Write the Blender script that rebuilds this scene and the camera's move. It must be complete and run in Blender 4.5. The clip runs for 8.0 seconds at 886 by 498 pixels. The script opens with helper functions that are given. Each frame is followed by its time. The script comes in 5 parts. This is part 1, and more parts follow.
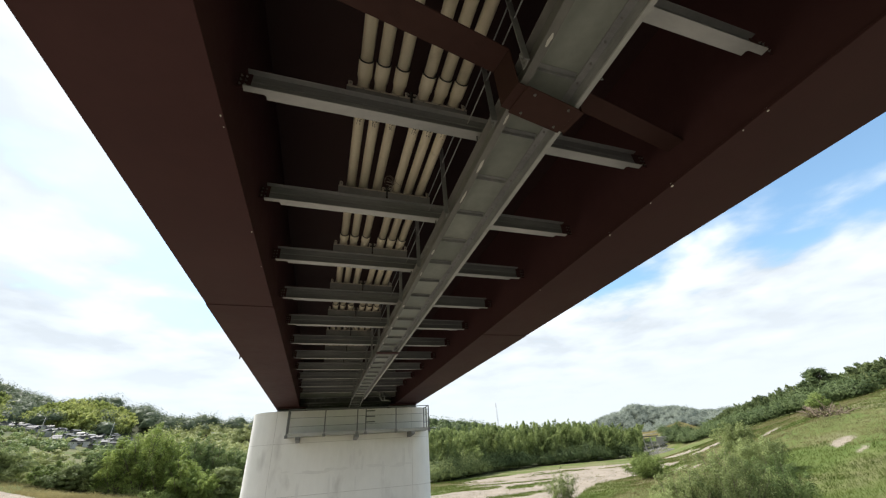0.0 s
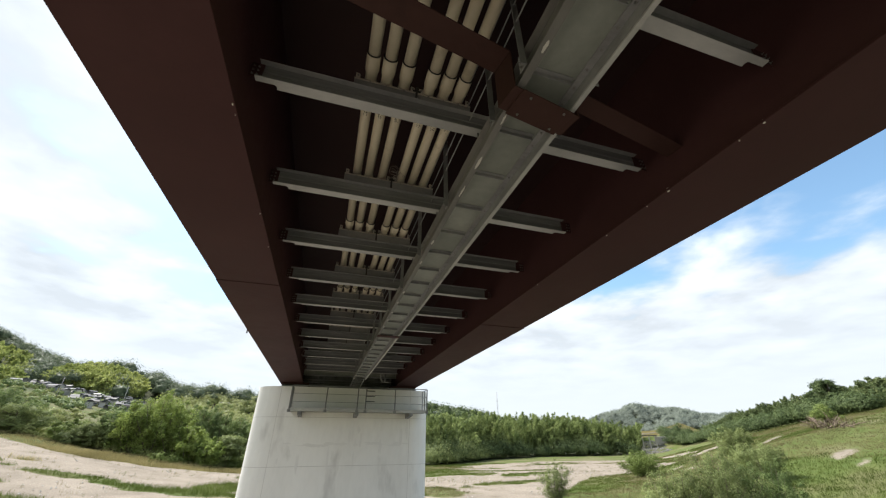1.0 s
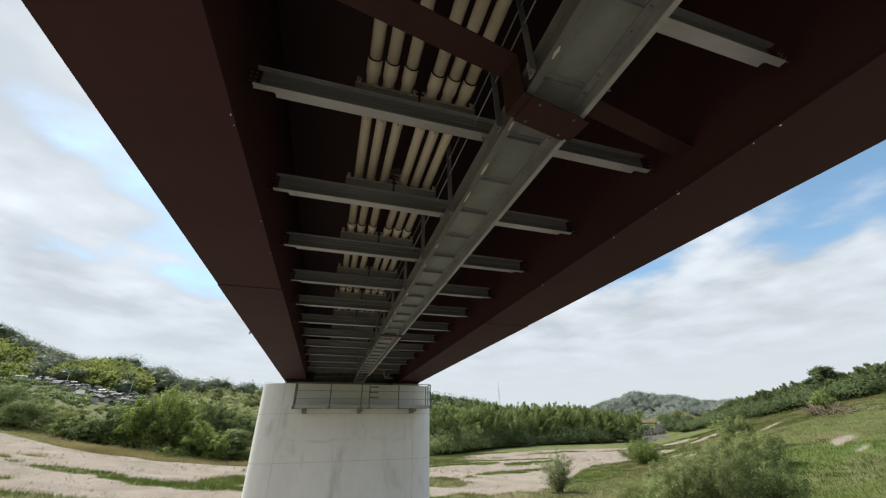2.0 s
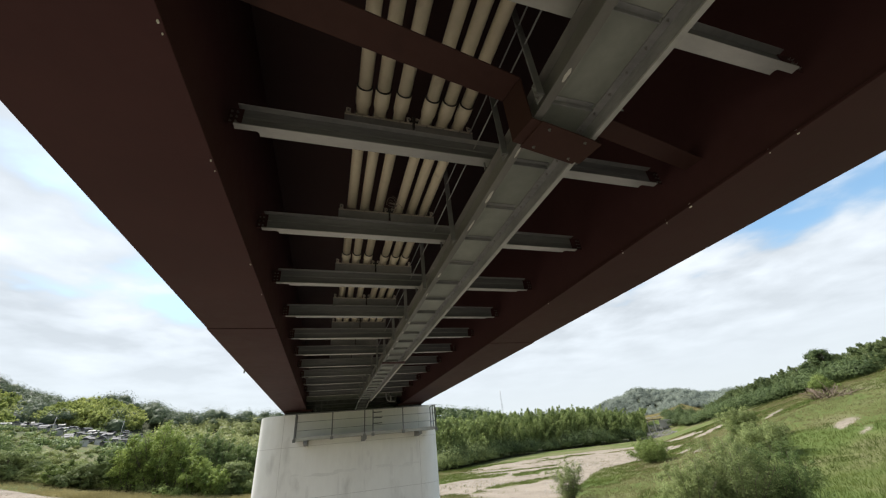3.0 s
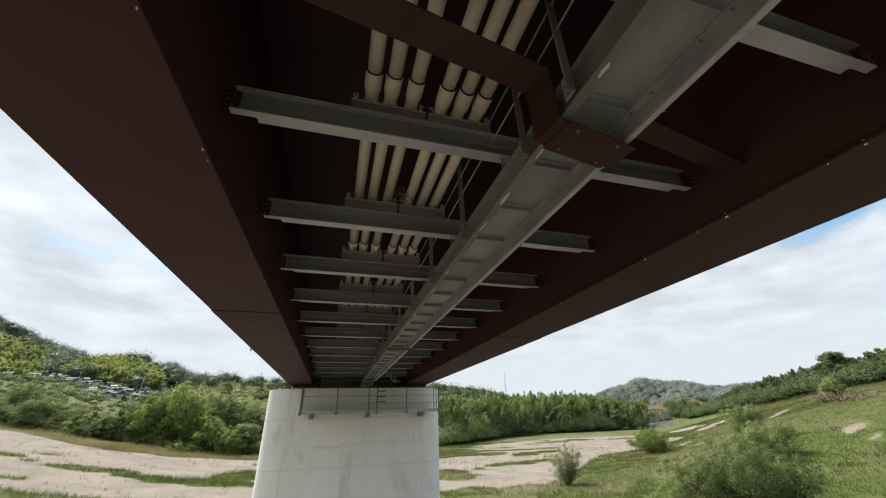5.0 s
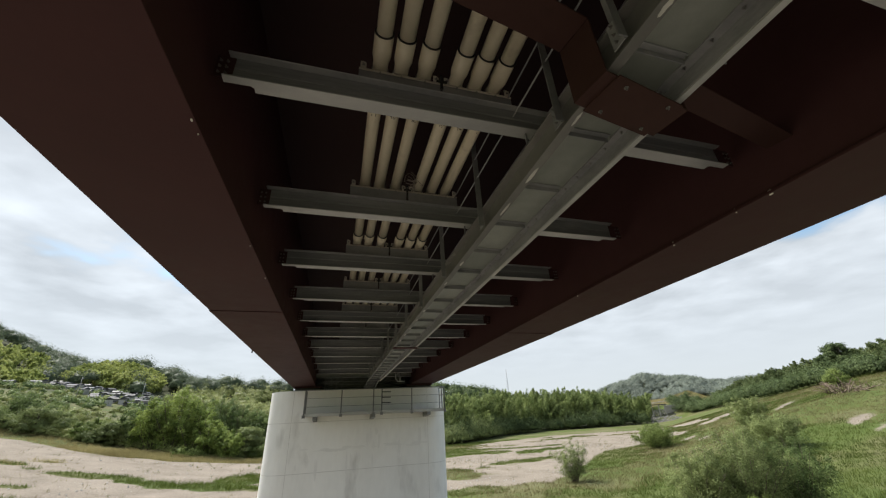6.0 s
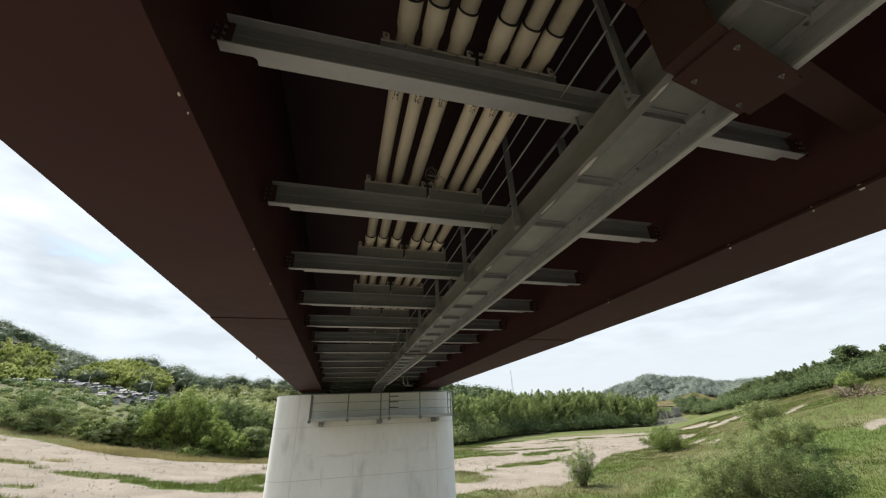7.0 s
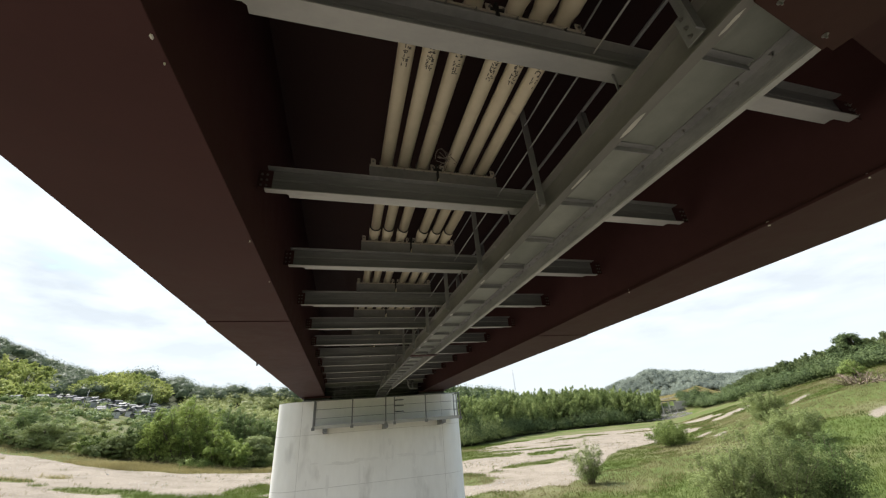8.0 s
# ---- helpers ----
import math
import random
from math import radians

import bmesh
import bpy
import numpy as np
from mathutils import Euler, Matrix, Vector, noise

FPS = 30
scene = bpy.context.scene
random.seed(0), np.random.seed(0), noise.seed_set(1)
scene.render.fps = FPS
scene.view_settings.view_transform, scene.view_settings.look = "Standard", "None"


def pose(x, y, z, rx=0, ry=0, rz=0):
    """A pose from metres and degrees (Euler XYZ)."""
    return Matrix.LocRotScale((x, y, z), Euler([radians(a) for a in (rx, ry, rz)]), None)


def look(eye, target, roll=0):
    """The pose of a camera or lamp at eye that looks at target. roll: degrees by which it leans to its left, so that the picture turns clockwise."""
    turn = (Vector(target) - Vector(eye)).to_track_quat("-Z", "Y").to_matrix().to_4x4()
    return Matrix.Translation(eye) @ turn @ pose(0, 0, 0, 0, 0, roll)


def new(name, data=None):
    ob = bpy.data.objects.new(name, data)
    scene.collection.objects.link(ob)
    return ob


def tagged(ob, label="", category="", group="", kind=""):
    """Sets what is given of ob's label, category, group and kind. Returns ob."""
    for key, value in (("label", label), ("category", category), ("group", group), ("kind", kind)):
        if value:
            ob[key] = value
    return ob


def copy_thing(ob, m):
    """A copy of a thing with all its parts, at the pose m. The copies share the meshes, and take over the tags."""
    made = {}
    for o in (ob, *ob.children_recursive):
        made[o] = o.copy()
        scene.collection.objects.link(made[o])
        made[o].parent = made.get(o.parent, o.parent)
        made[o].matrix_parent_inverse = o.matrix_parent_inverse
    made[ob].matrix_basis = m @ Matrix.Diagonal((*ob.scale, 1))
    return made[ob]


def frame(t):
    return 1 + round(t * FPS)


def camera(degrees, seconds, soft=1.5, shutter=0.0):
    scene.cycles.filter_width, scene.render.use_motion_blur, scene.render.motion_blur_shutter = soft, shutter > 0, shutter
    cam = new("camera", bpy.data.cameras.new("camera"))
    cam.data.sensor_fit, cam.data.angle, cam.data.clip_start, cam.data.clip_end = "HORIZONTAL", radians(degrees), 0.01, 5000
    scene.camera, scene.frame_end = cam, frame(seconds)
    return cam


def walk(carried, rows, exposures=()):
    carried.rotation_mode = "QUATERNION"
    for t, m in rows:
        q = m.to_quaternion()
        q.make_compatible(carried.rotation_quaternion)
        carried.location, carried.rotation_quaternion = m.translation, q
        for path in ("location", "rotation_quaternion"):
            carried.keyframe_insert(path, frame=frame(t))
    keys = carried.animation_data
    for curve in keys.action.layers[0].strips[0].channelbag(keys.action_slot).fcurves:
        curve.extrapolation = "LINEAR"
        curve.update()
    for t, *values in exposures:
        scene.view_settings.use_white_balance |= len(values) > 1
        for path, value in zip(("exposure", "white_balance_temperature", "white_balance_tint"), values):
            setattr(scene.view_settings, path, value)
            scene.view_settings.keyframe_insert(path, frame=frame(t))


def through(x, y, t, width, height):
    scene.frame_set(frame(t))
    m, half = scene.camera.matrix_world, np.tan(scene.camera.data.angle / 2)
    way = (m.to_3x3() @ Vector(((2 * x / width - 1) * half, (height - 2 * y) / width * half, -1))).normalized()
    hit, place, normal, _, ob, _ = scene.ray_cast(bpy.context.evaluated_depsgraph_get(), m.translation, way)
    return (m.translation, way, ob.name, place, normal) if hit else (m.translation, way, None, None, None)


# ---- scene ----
cam = camera(102.24, 8.0, soft=1.2)
# seconds, place, and the turn as pose() takes it
PATH = (
    (0.0, -0.000, 0.000, 6.300, 120.24, 3.77, -17.03),
    (0.5, 0.118, -0.002, 6.322, 120.14, 2.17, -17.20),
    (0.7, 0.105, -0.085, 6.275, 119.82, 1.19, -17.25),
    (1.0, 0.109, -0.217, 6.242, 118.32, 0.17, -17.19),
    (1.2, 0.107, -0.274, 6.224, 116.88, 0.03, -17.14),
    (2.3, 0.005, -0.155, 6.590, 117.33, 2.00, -16.51),
    (2.5, -0.019, -0.114, 6.680, 118.75, 3.63, -16.41),
    (2.8, -0.040, -0.058, 6.776, 119.50, 4.98, -16.26),
    (3.0, -0.055, -0.046, 6.824, 118.72, 5.06, -16.17),
    (3.2, -0.058, -0.047, 6.875, 117.54, 4.68, -16.10),
    (3.5, -0.048, -0.052, 6.957, 116.56, 3.57, -16.13),
    (4.0, -0.014, -0.049, 7.033, 116.40, 2.53, -16.20),
    (4.5, 0.022, -0.028, 7.104, 116.03, 2.00, -15.93),
    (4.7, 0.032, -0.002, 7.126, 115.77, 1.65, -15.81),
    (5.8, -0.018, 0.369, 7.158, 115.39, 1.99, -15.52),
    (6.0, -0.047, 0.462, 7.184, 115.45, 2.70, -15.42),
    (6.5, -0.111, 0.693, 7.308, 115.48, 3.17, -15.00),
    (7.0, -0.154, 0.927, 7.432, 115.49, 2.36, -14.82),
    (7.5, -0.206, 1.145, 7.460, 115.63, 2.85, -14.73),
    (8.0, -0.229, 1.327, 7.457, 115.81, 4.17, -14.37),
)
walk(cam, [(r[0], pose(*r[1:])) for r in PATH], exposures=[(0.0, 1.08), (0.5, 1.10), (1.0, 1.06), (1.2, 1.05), (2.3, 0.58), (2.5, 0.57), (3.0, 0.90), (3.5, 1.10), (4.0, 0.98), (4.5, 0.89), (6.0, 0.74), (7.0, 0.93), (8.0, 1.11)])

# ---- world and sun ----
SUN_AZ, SUN_EL = radians(-38), radians(57)      # bearing from the bridge's line, height


def make_world():
    w = bpy.data.worlds.new("sky")
    w.use_nodes = True
    nt = w.node_tree
    nt.nodes.clear()
    N, L = nt.nodes.new, nt.links.new
    out, bg = N("ShaderNodeOutputWorld"), N("ShaderNodeBackground")
    sky = N("ShaderNodeTexSky")
    sky.sky_type, sky.sun_disc = "NISHITA", False
    sky.sun_elevation, sky.sun_rotation = SUN_EL, SUN_AZ
    sky.altitude, sky.air_density, sky.dust_density, sky.ozone_density = 100, 1.0, 1.0, 1.0
    tc = N("ShaderNodeTexCoord")
    sep = N("ShaderNodeSeparateXYZ")
    L(tc.outputs["Generated"], sep.inputs[0])

    def m(op, a, b=None, c=None):
        n = N("ShaderNodeMath")
        n.operation = op
        for i, v in enumerate((a, b, c)):
            if v is None:
                continue
            if isinstance(v, (int, float)):
                n.inputs[i].default_value = v
            else:
                L(v, n.inputs[i])
        return n.outputs[0]

    # the cloud sheet: directions laid on a plane overhead
    zz = m("MAXIMUM", m("ADD", sep.outputs[2], 0.12), 0.05)
    comb = N("ShaderNodeCombineXYZ")
    L(m("DIVIDE", sep.outputs[0], zz), comb.inputs[0])
    L(m("DIVIDE", sep.outputs[1], zz), comb.inputs[1])

    def fbm(scale, detail, dist, rough=0.55, loc=(0, 0, 0), stretch=(1, 1, 1), rot=0.0):
        mp = N("ShaderNodeMapping")
        L(comb.outputs[0], mp.inputs[0])
        mp.inputs["Location"].default_value = loc
        mp.inputs["Rotation"].default_value = (0, 0, rot)
        mp.inputs["Scale"].default_value = stretch
        n = N("ShaderNodeTexNoise")
        n.inputs["Scale"].default_value, n.inputs["Detail"].default_value = scale, detail
        n.inputs["Roughness"].default_value, n.inputs["Distortion"].default_value = rough, dist
        L(mp.outputs[0], n.inputs["Vector"])
        return n.outputs[0]

    big = fbm(0.75, 6, 0.2, 0.5, loc=(3.1, 0.4, 0), rot=0.5)
    fine = fbm(2.5, 7, 0.1, 0.5, loc=(1.7, 5.2, 0), rot=0.3)
    cover = m("ADD", m("MULTIPLY", big, 0.52), m("MULTIPLY", fine, 0.48))
    # the overcast thins out towards the east, high up
    east = m("SUBTRACT", m("ADD", m("MULTIPLY", sep.outputs[0], 0.62), m("MULTIPLY", sep.outputs[2], 0.55)), 0.69)
    cover = m("SUBTRACT", cover, m("MULTIPLY", m("MAXIMUM", east, 0.0), 1.8))
    cover = m("ADD", cover, m("MULTIPLY", m("MAXIMUM", m("MULTIPLY", sep.outputs[0], -1.0), 0.0), 0.10))
    haze = m("MULTIPLY", m("MAXIMUM", m("SUBTRACT", 0.34, sep.outputs[2]), 0.0), 1.3)
    cover = m("ADD", cover, haze)
    ramp = N("ShaderNodeMapRange")
    ramp.interpolation_type = "SMOOTHSTEP"
    ramp.inputs["From Min"].default_value, ramp.inputs["From Max"].default_value = 0.385, 0.545
    L(cover, ramp.inputs["Value"])
    shade = N("ShaderNodeMapRange")
    shade.inputs["From Min"].default_value, shade.inputs["From Max"].default_value = 0.35, 0.72
    shade.inputs["To Min"].default_value, shade.inputs["To Max"].default_value = 3.25, 5.1
    L(fine, shade.inputs["Value"])
    tint = N("ShaderNodeMix")
    tint.data_type = "RGBA"
    tint.blend_type = "MULTIPLY"
    tint.inputs[0].default_value = 1.0
    tint.inputs[6].default_value = (0.915, 0.98, 1.045, 1)
    low = N("ShaderNodeMapRange")
    low.interpolation_type = "SMOOTHSTEP"
    low.inputs["From Min"].default_value, low.inputs["From Max"].default_value = 0.05, 0.33
    L(sep.outputs[2], low.inputs["Value"])
    even = N("ShaderNodeMix")
    L(low.outputs[0], even.inputs[0])
    even.inputs[2].default_value = 3.95
    L(shade.outputs[0], even.inputs[3])
    L(even.outputs[0], tint.inputs[7])
    mix = N("ShaderNodeMix")
    mix.data_type = "RGBA"
    L(m("MULTIPLY", ramp.outputs[0], 0.95), mix.inputs[0])
    blue = N("ShaderNodeMix")
    blue.data_type, blue.blend_type = "RGBA", "MULTIPLY"
    blue.inputs[0].default_value = 1.0
    blue.inputs[7].default_value = (0.92, 1.05, 1.0, 1)
    L(sky.outputs[0], blue.inputs[6])
    L(blue.outputs[2], mix.inputs[6])
    L(tint.outputs[2], mix.inputs[7])
    L(mix.outputs[2], bg.inputs[0])
    bg.inputs[1].default_value = 0.12
    L(bg.outputs[0], out.inputs[0])
    scene.world = w


make_world()
sun = new("sun", bpy.data.lights.new("sun", "SUN"))
sun.data.energy, sun.data.angle, sun.data.color = 5.0, radians(11), (1.0, 0.96, 0.915)
sun.matrix_world = look((0, 0, 0), (-math.sin(SUN_AZ) * math.cos(SUN_EL), -math.cos(SUN_AZ) * math.cos(SUN_EL), -math.sin(SUN_EL)))


# ---- materials ----
def material(name, stops, scale, rough=0.7, metal=0.0, bump=0.0, bump_scale=None, spots=None, rand=0.0, stretch=(1, 1, 1), island=0.0, width=0.4):
    """A surface of two or more colours mixed by coarse and fine noise, with relief; spots: (colour, scale, threshold)."""
    mt = bpy.data.materials.new(name)
    mt.use_nodes = True
    nt = mt.node_tree
    N, L = nt.nodes.new, nt.links.new
    bs = nt.nodes["Principled BSDF"]
    tc = N("ShaderNodeTexCoord")
    geo = N("ShaderNodeNewGeometry")
    mp = N("ShaderNodeMapping")
    mp.inputs["Scale"].default_value = stretch
    L(geo.outputs["Position"], mp.inputs[0])
    n1, n2 = N("ShaderNodeTexNoise"), N("ShaderNodeTexNoise")
    n1.inputs["Scale"].default_value, n1.inputs["Detail"].default_value = scale, 6
    n2.inputs["Scale"].default_value, n2.inputs["Detail"].default_value = scale * 7.3, 8
    n2.inputs["Roughness"].default_value = 0.65
    L(mp.outputs[0], n1.inputs["Vector"]), L(mp.outputs[0], n2.inputs["Vector"])
    mx = N("ShaderNodeMix")
    mx.inputs[0].default_value = 0.4
    L(n1.outputs[0], mx.inputs[2]), L(n2.outputs[0], mx.inputs[3])
    fac = mx.outputs[0]
    for amount, source in ((rand, "object"), (island, "island")):
        if amount:
            src = N("ShaderNodeObjectInfo").outputs["Random"] if source == "object" else geo.outputs["Random Per Island"]
            ma = N("ShaderNodeMath")
            ma.operation = "MULTIPLY_ADD"
            sub = N("ShaderNodeMath")
            sub.operation = "SUBTRACT"
            sub.inputs[1].default_value = 0.5
            L(src, sub.inputs[0])
            L(sub.outputs[0], ma.inputs[0])
            ma.inputs[1].default_value = amount
            L(fac, ma.inputs[2])
            fac = ma.outputs[0]
    rp = N("ShaderNodeValToRGB")
    els = rp.color_ramp.elements
    while len(els) < len(stops):
        els.new(0.5)
    for i, c in enumerate(stops):
        els[i].position = 0.5 - width / 2 + width * i / (len(stops) - 1)
        els[i].color = (*c, 1)
    L(fac, rp.inputs[0])
    col = rp.outputs[0]
    if spots:
        c, sc, th = spots
        n3 = N("ShaderNodeTexNoise")
        n3.inputs["Scale"].default_value, n3.inputs["Detail"].default_value = sc, 7
        L(mp.outputs[0], n3.inputs["Vector"])
        mr = N("ShaderNodeMapRange")
        mr.inputs["From Min"].default_value, mr.inputs["From Max"].default_value = th, th + 0.12
        L(n3.outputs[0], mr.inputs["Value"])
        cm = N("ShaderNodeMix")
        cm.data_type = "RGBA"
        L(mr.outputs[0], cm.inputs[0])
        L(col, cm.inputs[6])
        cm.inputs[7].default_value = (*c, 1)
        col = cm.outputs[2]
    L(col, bs.inputs["Base Color"])
    rr = N("ShaderNodeMapRange")
    rr.inputs["To Min"].default_value, rr.inputs["To Max"].default_value = max(0.05, rough - 0.12), min(1.0, rough + 0.12)
    L(n2.outputs[0], rr.inputs["Value"])
    L(rr.outputs[0], bs.inputs["Roughness"])
    bs.inputs["Metallic"].default_value = metal
    if bump:
        bp = N("ShaderNodeBump")
        bp.inputs["Strength"].default_value = bump
        bp.inputs["Distance"].default_value = 0.02
        n4 = N("ShaderNodeTexNoise")
        n4.inputs["Scale"].default_value, n4.inputs["Detail"].default_value = bump_scale or scale * 12, 6
        L(mp.outputs[0], n4.inputs["Vector"])
        L(n4.outputs[0], bp.inputs["Height"])
        L(bp.outputs[0], bs.inputs["Normal"])
    return mt


def less_gloss(mt, level):
    mt.node_tree.nodes["Principled BSDF"].inputs["Specular IOR Level"].default_value = level
    return mt


def leaf_material(name, dark, mid, light, scale=0.25, through=0.34):
    """Foliage: colour varies from leaf to leaf and from clump to clump, with light passing through."""
    mt = material(name, tuple(tuple(1.15 * v for v in c) for c in (dark, mid, light)), scale, rough=0.55, island=0.15, width=0.26)
    nt = mt.node_tree
    bs = nt.nodes["Principled BSDF"]
    bs.inputs["Specular IOR Level"].default_value = 0.08
    tr = nt.nodes.new("ShaderNodeBsdfTranslucent")
    ms = nt.nodes.new("ShaderNodeMixShader")
    ms.inputs[0].default_value = through
    nt.links.new(bs.inputs["Base Color"].links[0].from_socket, tr.inputs[0])
    nt.links.new(bs.outputs[0], ms.inputs[1])
    nt.links.new(tr.outputs[0], ms.inputs[2])
    nt.links.new(ms.outputs[0], nt.nodes["Material Output"].inputs[0])
    return mt


BROWN = material("brown_paint", ((0.045, 0.0208, 0.0214), (0.054, 0.0252, 0.0257), (0.064, 0.0308, 0.0308)), 0.6, rough=0.58, bump=0.06, bump_scale=9, spots=((0.052, 0.027, 0.026), 1.7, 0.66))
less_gloss(BROWN, 0.06)
BRACE = material("brown_brace_paint", ((0.036, 0.0185, 0.0155), (0.044, 0.0230, 0.0195), (0.053, 0.0285, 0.0245)), 1.2, rough=0.6, bump=0.06, bump_scale=12, spots=((0.030, 0.017, 0.015), 2.4, 0.62))
less_gloss(BRACE, 0.06)
SCUFF = material("pale_scuff", ((0.36, 0.36, 0.33), (0.50, 0.50, 0.46)), 9, rough=0.8)
GALV = material("galvanised_steel", ((0.155, 0.161, 0.164), (0.211, 0.217, 0.220), (0.279, 0.284, 0.284)), 2.2, rough=0.55, metal=0.25, bump=0.05, bump_scale=40, spots=((0.33, 0.33, 0.31), 1.1, 0.63), rand=0.25)
GALV_DARK = material("weathered_steel", ((0.136, 0.141, 0.146), (0.201, 0.206, 0.210), (0.266, 0.269, 0.271)), 3.0, rough=0.6, metal=0.3, bump=0.05, rand=0.2)
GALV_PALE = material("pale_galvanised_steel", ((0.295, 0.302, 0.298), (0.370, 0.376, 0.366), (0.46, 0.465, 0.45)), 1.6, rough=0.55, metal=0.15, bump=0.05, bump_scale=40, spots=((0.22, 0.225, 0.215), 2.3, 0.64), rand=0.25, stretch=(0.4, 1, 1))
# streaked steel, darkened because its upright face gets less light
STRINGER = material("shaded_streaked_steel", ((0.086, 0.086, 0.081), (0.128, 0.127, 0.119), (0.188, 0.186, 0.172)), 1.3, rough=0.55, metal=0.2, bump=0.06, bump_scale=35, spots=((0.50, 0.50, 0.47), 2.1, 0.655), rand=0.2, stretch=(1, 0.45, 1))
# galvanised steel with the shade on upright faces put into its colour
GALV_SHADED = material("shaded_galvanised_steel", ((0.116, 0.120, 0.126), (0.177, 0.182, 0.188), (0.254, 0.259, 0.263)), 2.6, rough=0.6, metal=0.25, bump=0.05, bump_scale=30, spots=((0.21, 0.215, 0.205), 1.6, 0.62), rand=0.2, stretch=(0.35, 1, 3))
STEEL_BLACK = material("dark_painted_steel", ((0.030, 0.032, 0.038), (0.05, 0.053, 0.06)), 6, rough=0.6, metal=0.2)
WHITE_OLD = material("stained_cream_steel", ((0.30, 0.27, 0.22), (0.42, 0.39, 0.33), (0.52, 0.49, 0.43)), 5, rough=0.7)
FLOORPLATE = material("walkway_plate", ((0.175, 0.190, 0.165), (0.225, 0.242, 0.212), (0.29, 0.305, 0.268)), 1.4, rough=0.5, metal=0.2, bump=0.04, spots=((0.52, 0.52, 0.47), 0.9, 0.64), rand=0.3)
PVC = material("cream_pvc", ((0.54, 0.49, 0.37), (0.61, 0.56, 0.425), (0.68, 0.63, 0.49)), 1.5, rough=0.42, bump=0.03, spots=((0.40, 0.35, 0.26), 3.0, 0.66), rand=0.25)
RUBBER = material("black_seal", ((0.012, 0.012, 0.012), (0.025, 0.024, 0.022)), 6, rough=0.7)
PRINT = material("dark_print", ((0.05, 0.05, 0.05), (0.08, 0.075, 0.07)), 8, rough=0.8)
BOLT = material("bolt_zinc", ((0.15, 0.15, 0.145), (0.24, 0.24, 0.23)), 20, rough=0.45, metal=0.7)
WHITE = material("white_lug", ((0.62, 0.60, 0.56), (0.78, 0.77, 0.73)), 15, rough=0.7)
CONCRETE = material("pier_concrete", ((0.70, 0.695, 0.672), (0.775, 0.77, 0.748), (0.83, 0.826, 0.803)), 0.55, rough=0.85, bump=0.12, bump_scale=14, spots=((0.52, 0.51, 0.49), 0.8, 0.60), stretch=(1, 1, 0.35))
CONC_JOINT = material("joint_line", ((0.50, 0.49, 0.47), (0.60, 0.59, 0.57)), 1.2, rough=0.9, bump=0.1)
STAIN = material("pier_stain", ((0.675, 0.67, 0.65), (0.755, 0.75, 0.73)), 2.0, rough=0.9)
CONC_OLD = material("old_concrete", ((0.26, 0.25, 0.23), (0.36, 0.35, 0.32), (0.45, 0.44, 0.41)), 0.25, rough=0.9, bump=0.2, bump_scale=2)
DECK = material("deck_soffit", ((0.027, 0.0145, 0.0145), (0.037, 0.0195, 0.0190)), 0.5, rough=0.6, bump=0.05)
less_gloss(DECK, 0.12)
RUBBLE = material("grey_rubble", ((0.10, 0.098, 0.092), (0.15, 0.147, 0.138), (0.21, 0.205, 0.19)), 0.8, rough=0.95, island=0.5)
WIRE = material("loose_wire", ((0.20, 0.17, 0.14), (0.32, 0.28, 0.24)), 10, rough=0.7)
BARK = material("bark", ((0.06, 0.045, 0.035), (0.11, 0.085, 0.065), (0.16, 0.13, 0.10)), 2, rough=0.9, bump=0.3)
DRYWOOD = material("dry_wood", ((0.14, 0.10, 0.075), (0.24, 0.185, 0.14)), 1.0, rough=0.9)
LEAF_A = leaf_material("leaf_green", (0.078, 0.108, 0.030), (0.135, 0.178, 0.052), (0.22, 0.272, 0.088), through=0.34)
LEAF_T = leaf_material("leaf_bright", (0.080, 0.118, 0.028), (0.175, 0.232, 0.058), (0.32, 0.385, 0.11), 0.40, through=0.40)
LEAF_S = leaf_material("leaf_olive", (0.125, 0.145, 0.050), (0.195, 0.217, 0.079), (0.275, 0.297, 0.118), 0.12)
LEAF_B = leaf_material("leaf_dark", (0.062, 0.092, 0.035), (0.122, 0.168, 0.060), (0.21, 0.262, 0.10))
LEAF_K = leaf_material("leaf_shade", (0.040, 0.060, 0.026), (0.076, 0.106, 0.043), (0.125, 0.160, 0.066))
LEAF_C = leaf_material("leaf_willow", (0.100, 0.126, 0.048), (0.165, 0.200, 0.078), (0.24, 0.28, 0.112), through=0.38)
# dark hill green, lightened and greyed to carry some haze
LEAF_H = leaf_material("leaf_hill", (0.050, 0.069, 0.042), (0.084, 0.108, 0.064), (0.130, 0.158, 0.092), 0.06)
# aerial haze over the distant woods is mixed into this leaf colour
LEAF_HAZE = leaf_material("leaf_haze", (0.132, 0.156, 0.132), (0.168, 0.194, 0.160), (0.21, 0.24, 0.195), 0.015)
BAMBOO = leaf_material("bamboo_leaf", (0.075, 0.104, 0.038), (0.168, 0.212, 0.076), (0.32, 0.37, 0.15), 0.24, through=0.42)
BAMBOO_Y = leaf_material("bamboo_yellow", (0.165, 0.205, 0.060), (0.285, 0.322, 0.100), (0.41, 0.43, 0.16), 0.06, through=0.42)
BAMBOO_D = leaf_material("bamboo_deep", (0.055, 0.076, 0.032), (0.100, 0.128, 0.052), (0.155, 0.184, 0.077), 0.18, through=0.34)
GRASS = leaf_material("grass_blade", (0.058, 0.083, 0.017), (0.090, 0.117, 0.027), (0.126, 0.151, 0.043), 0.08)
GRASS_DRY = leaf_material("dry_grass", (0.122, 0.112, 0.052), (0.176, 0.158, 0.074), (0.24, 0.215, 0.108), 0.15)
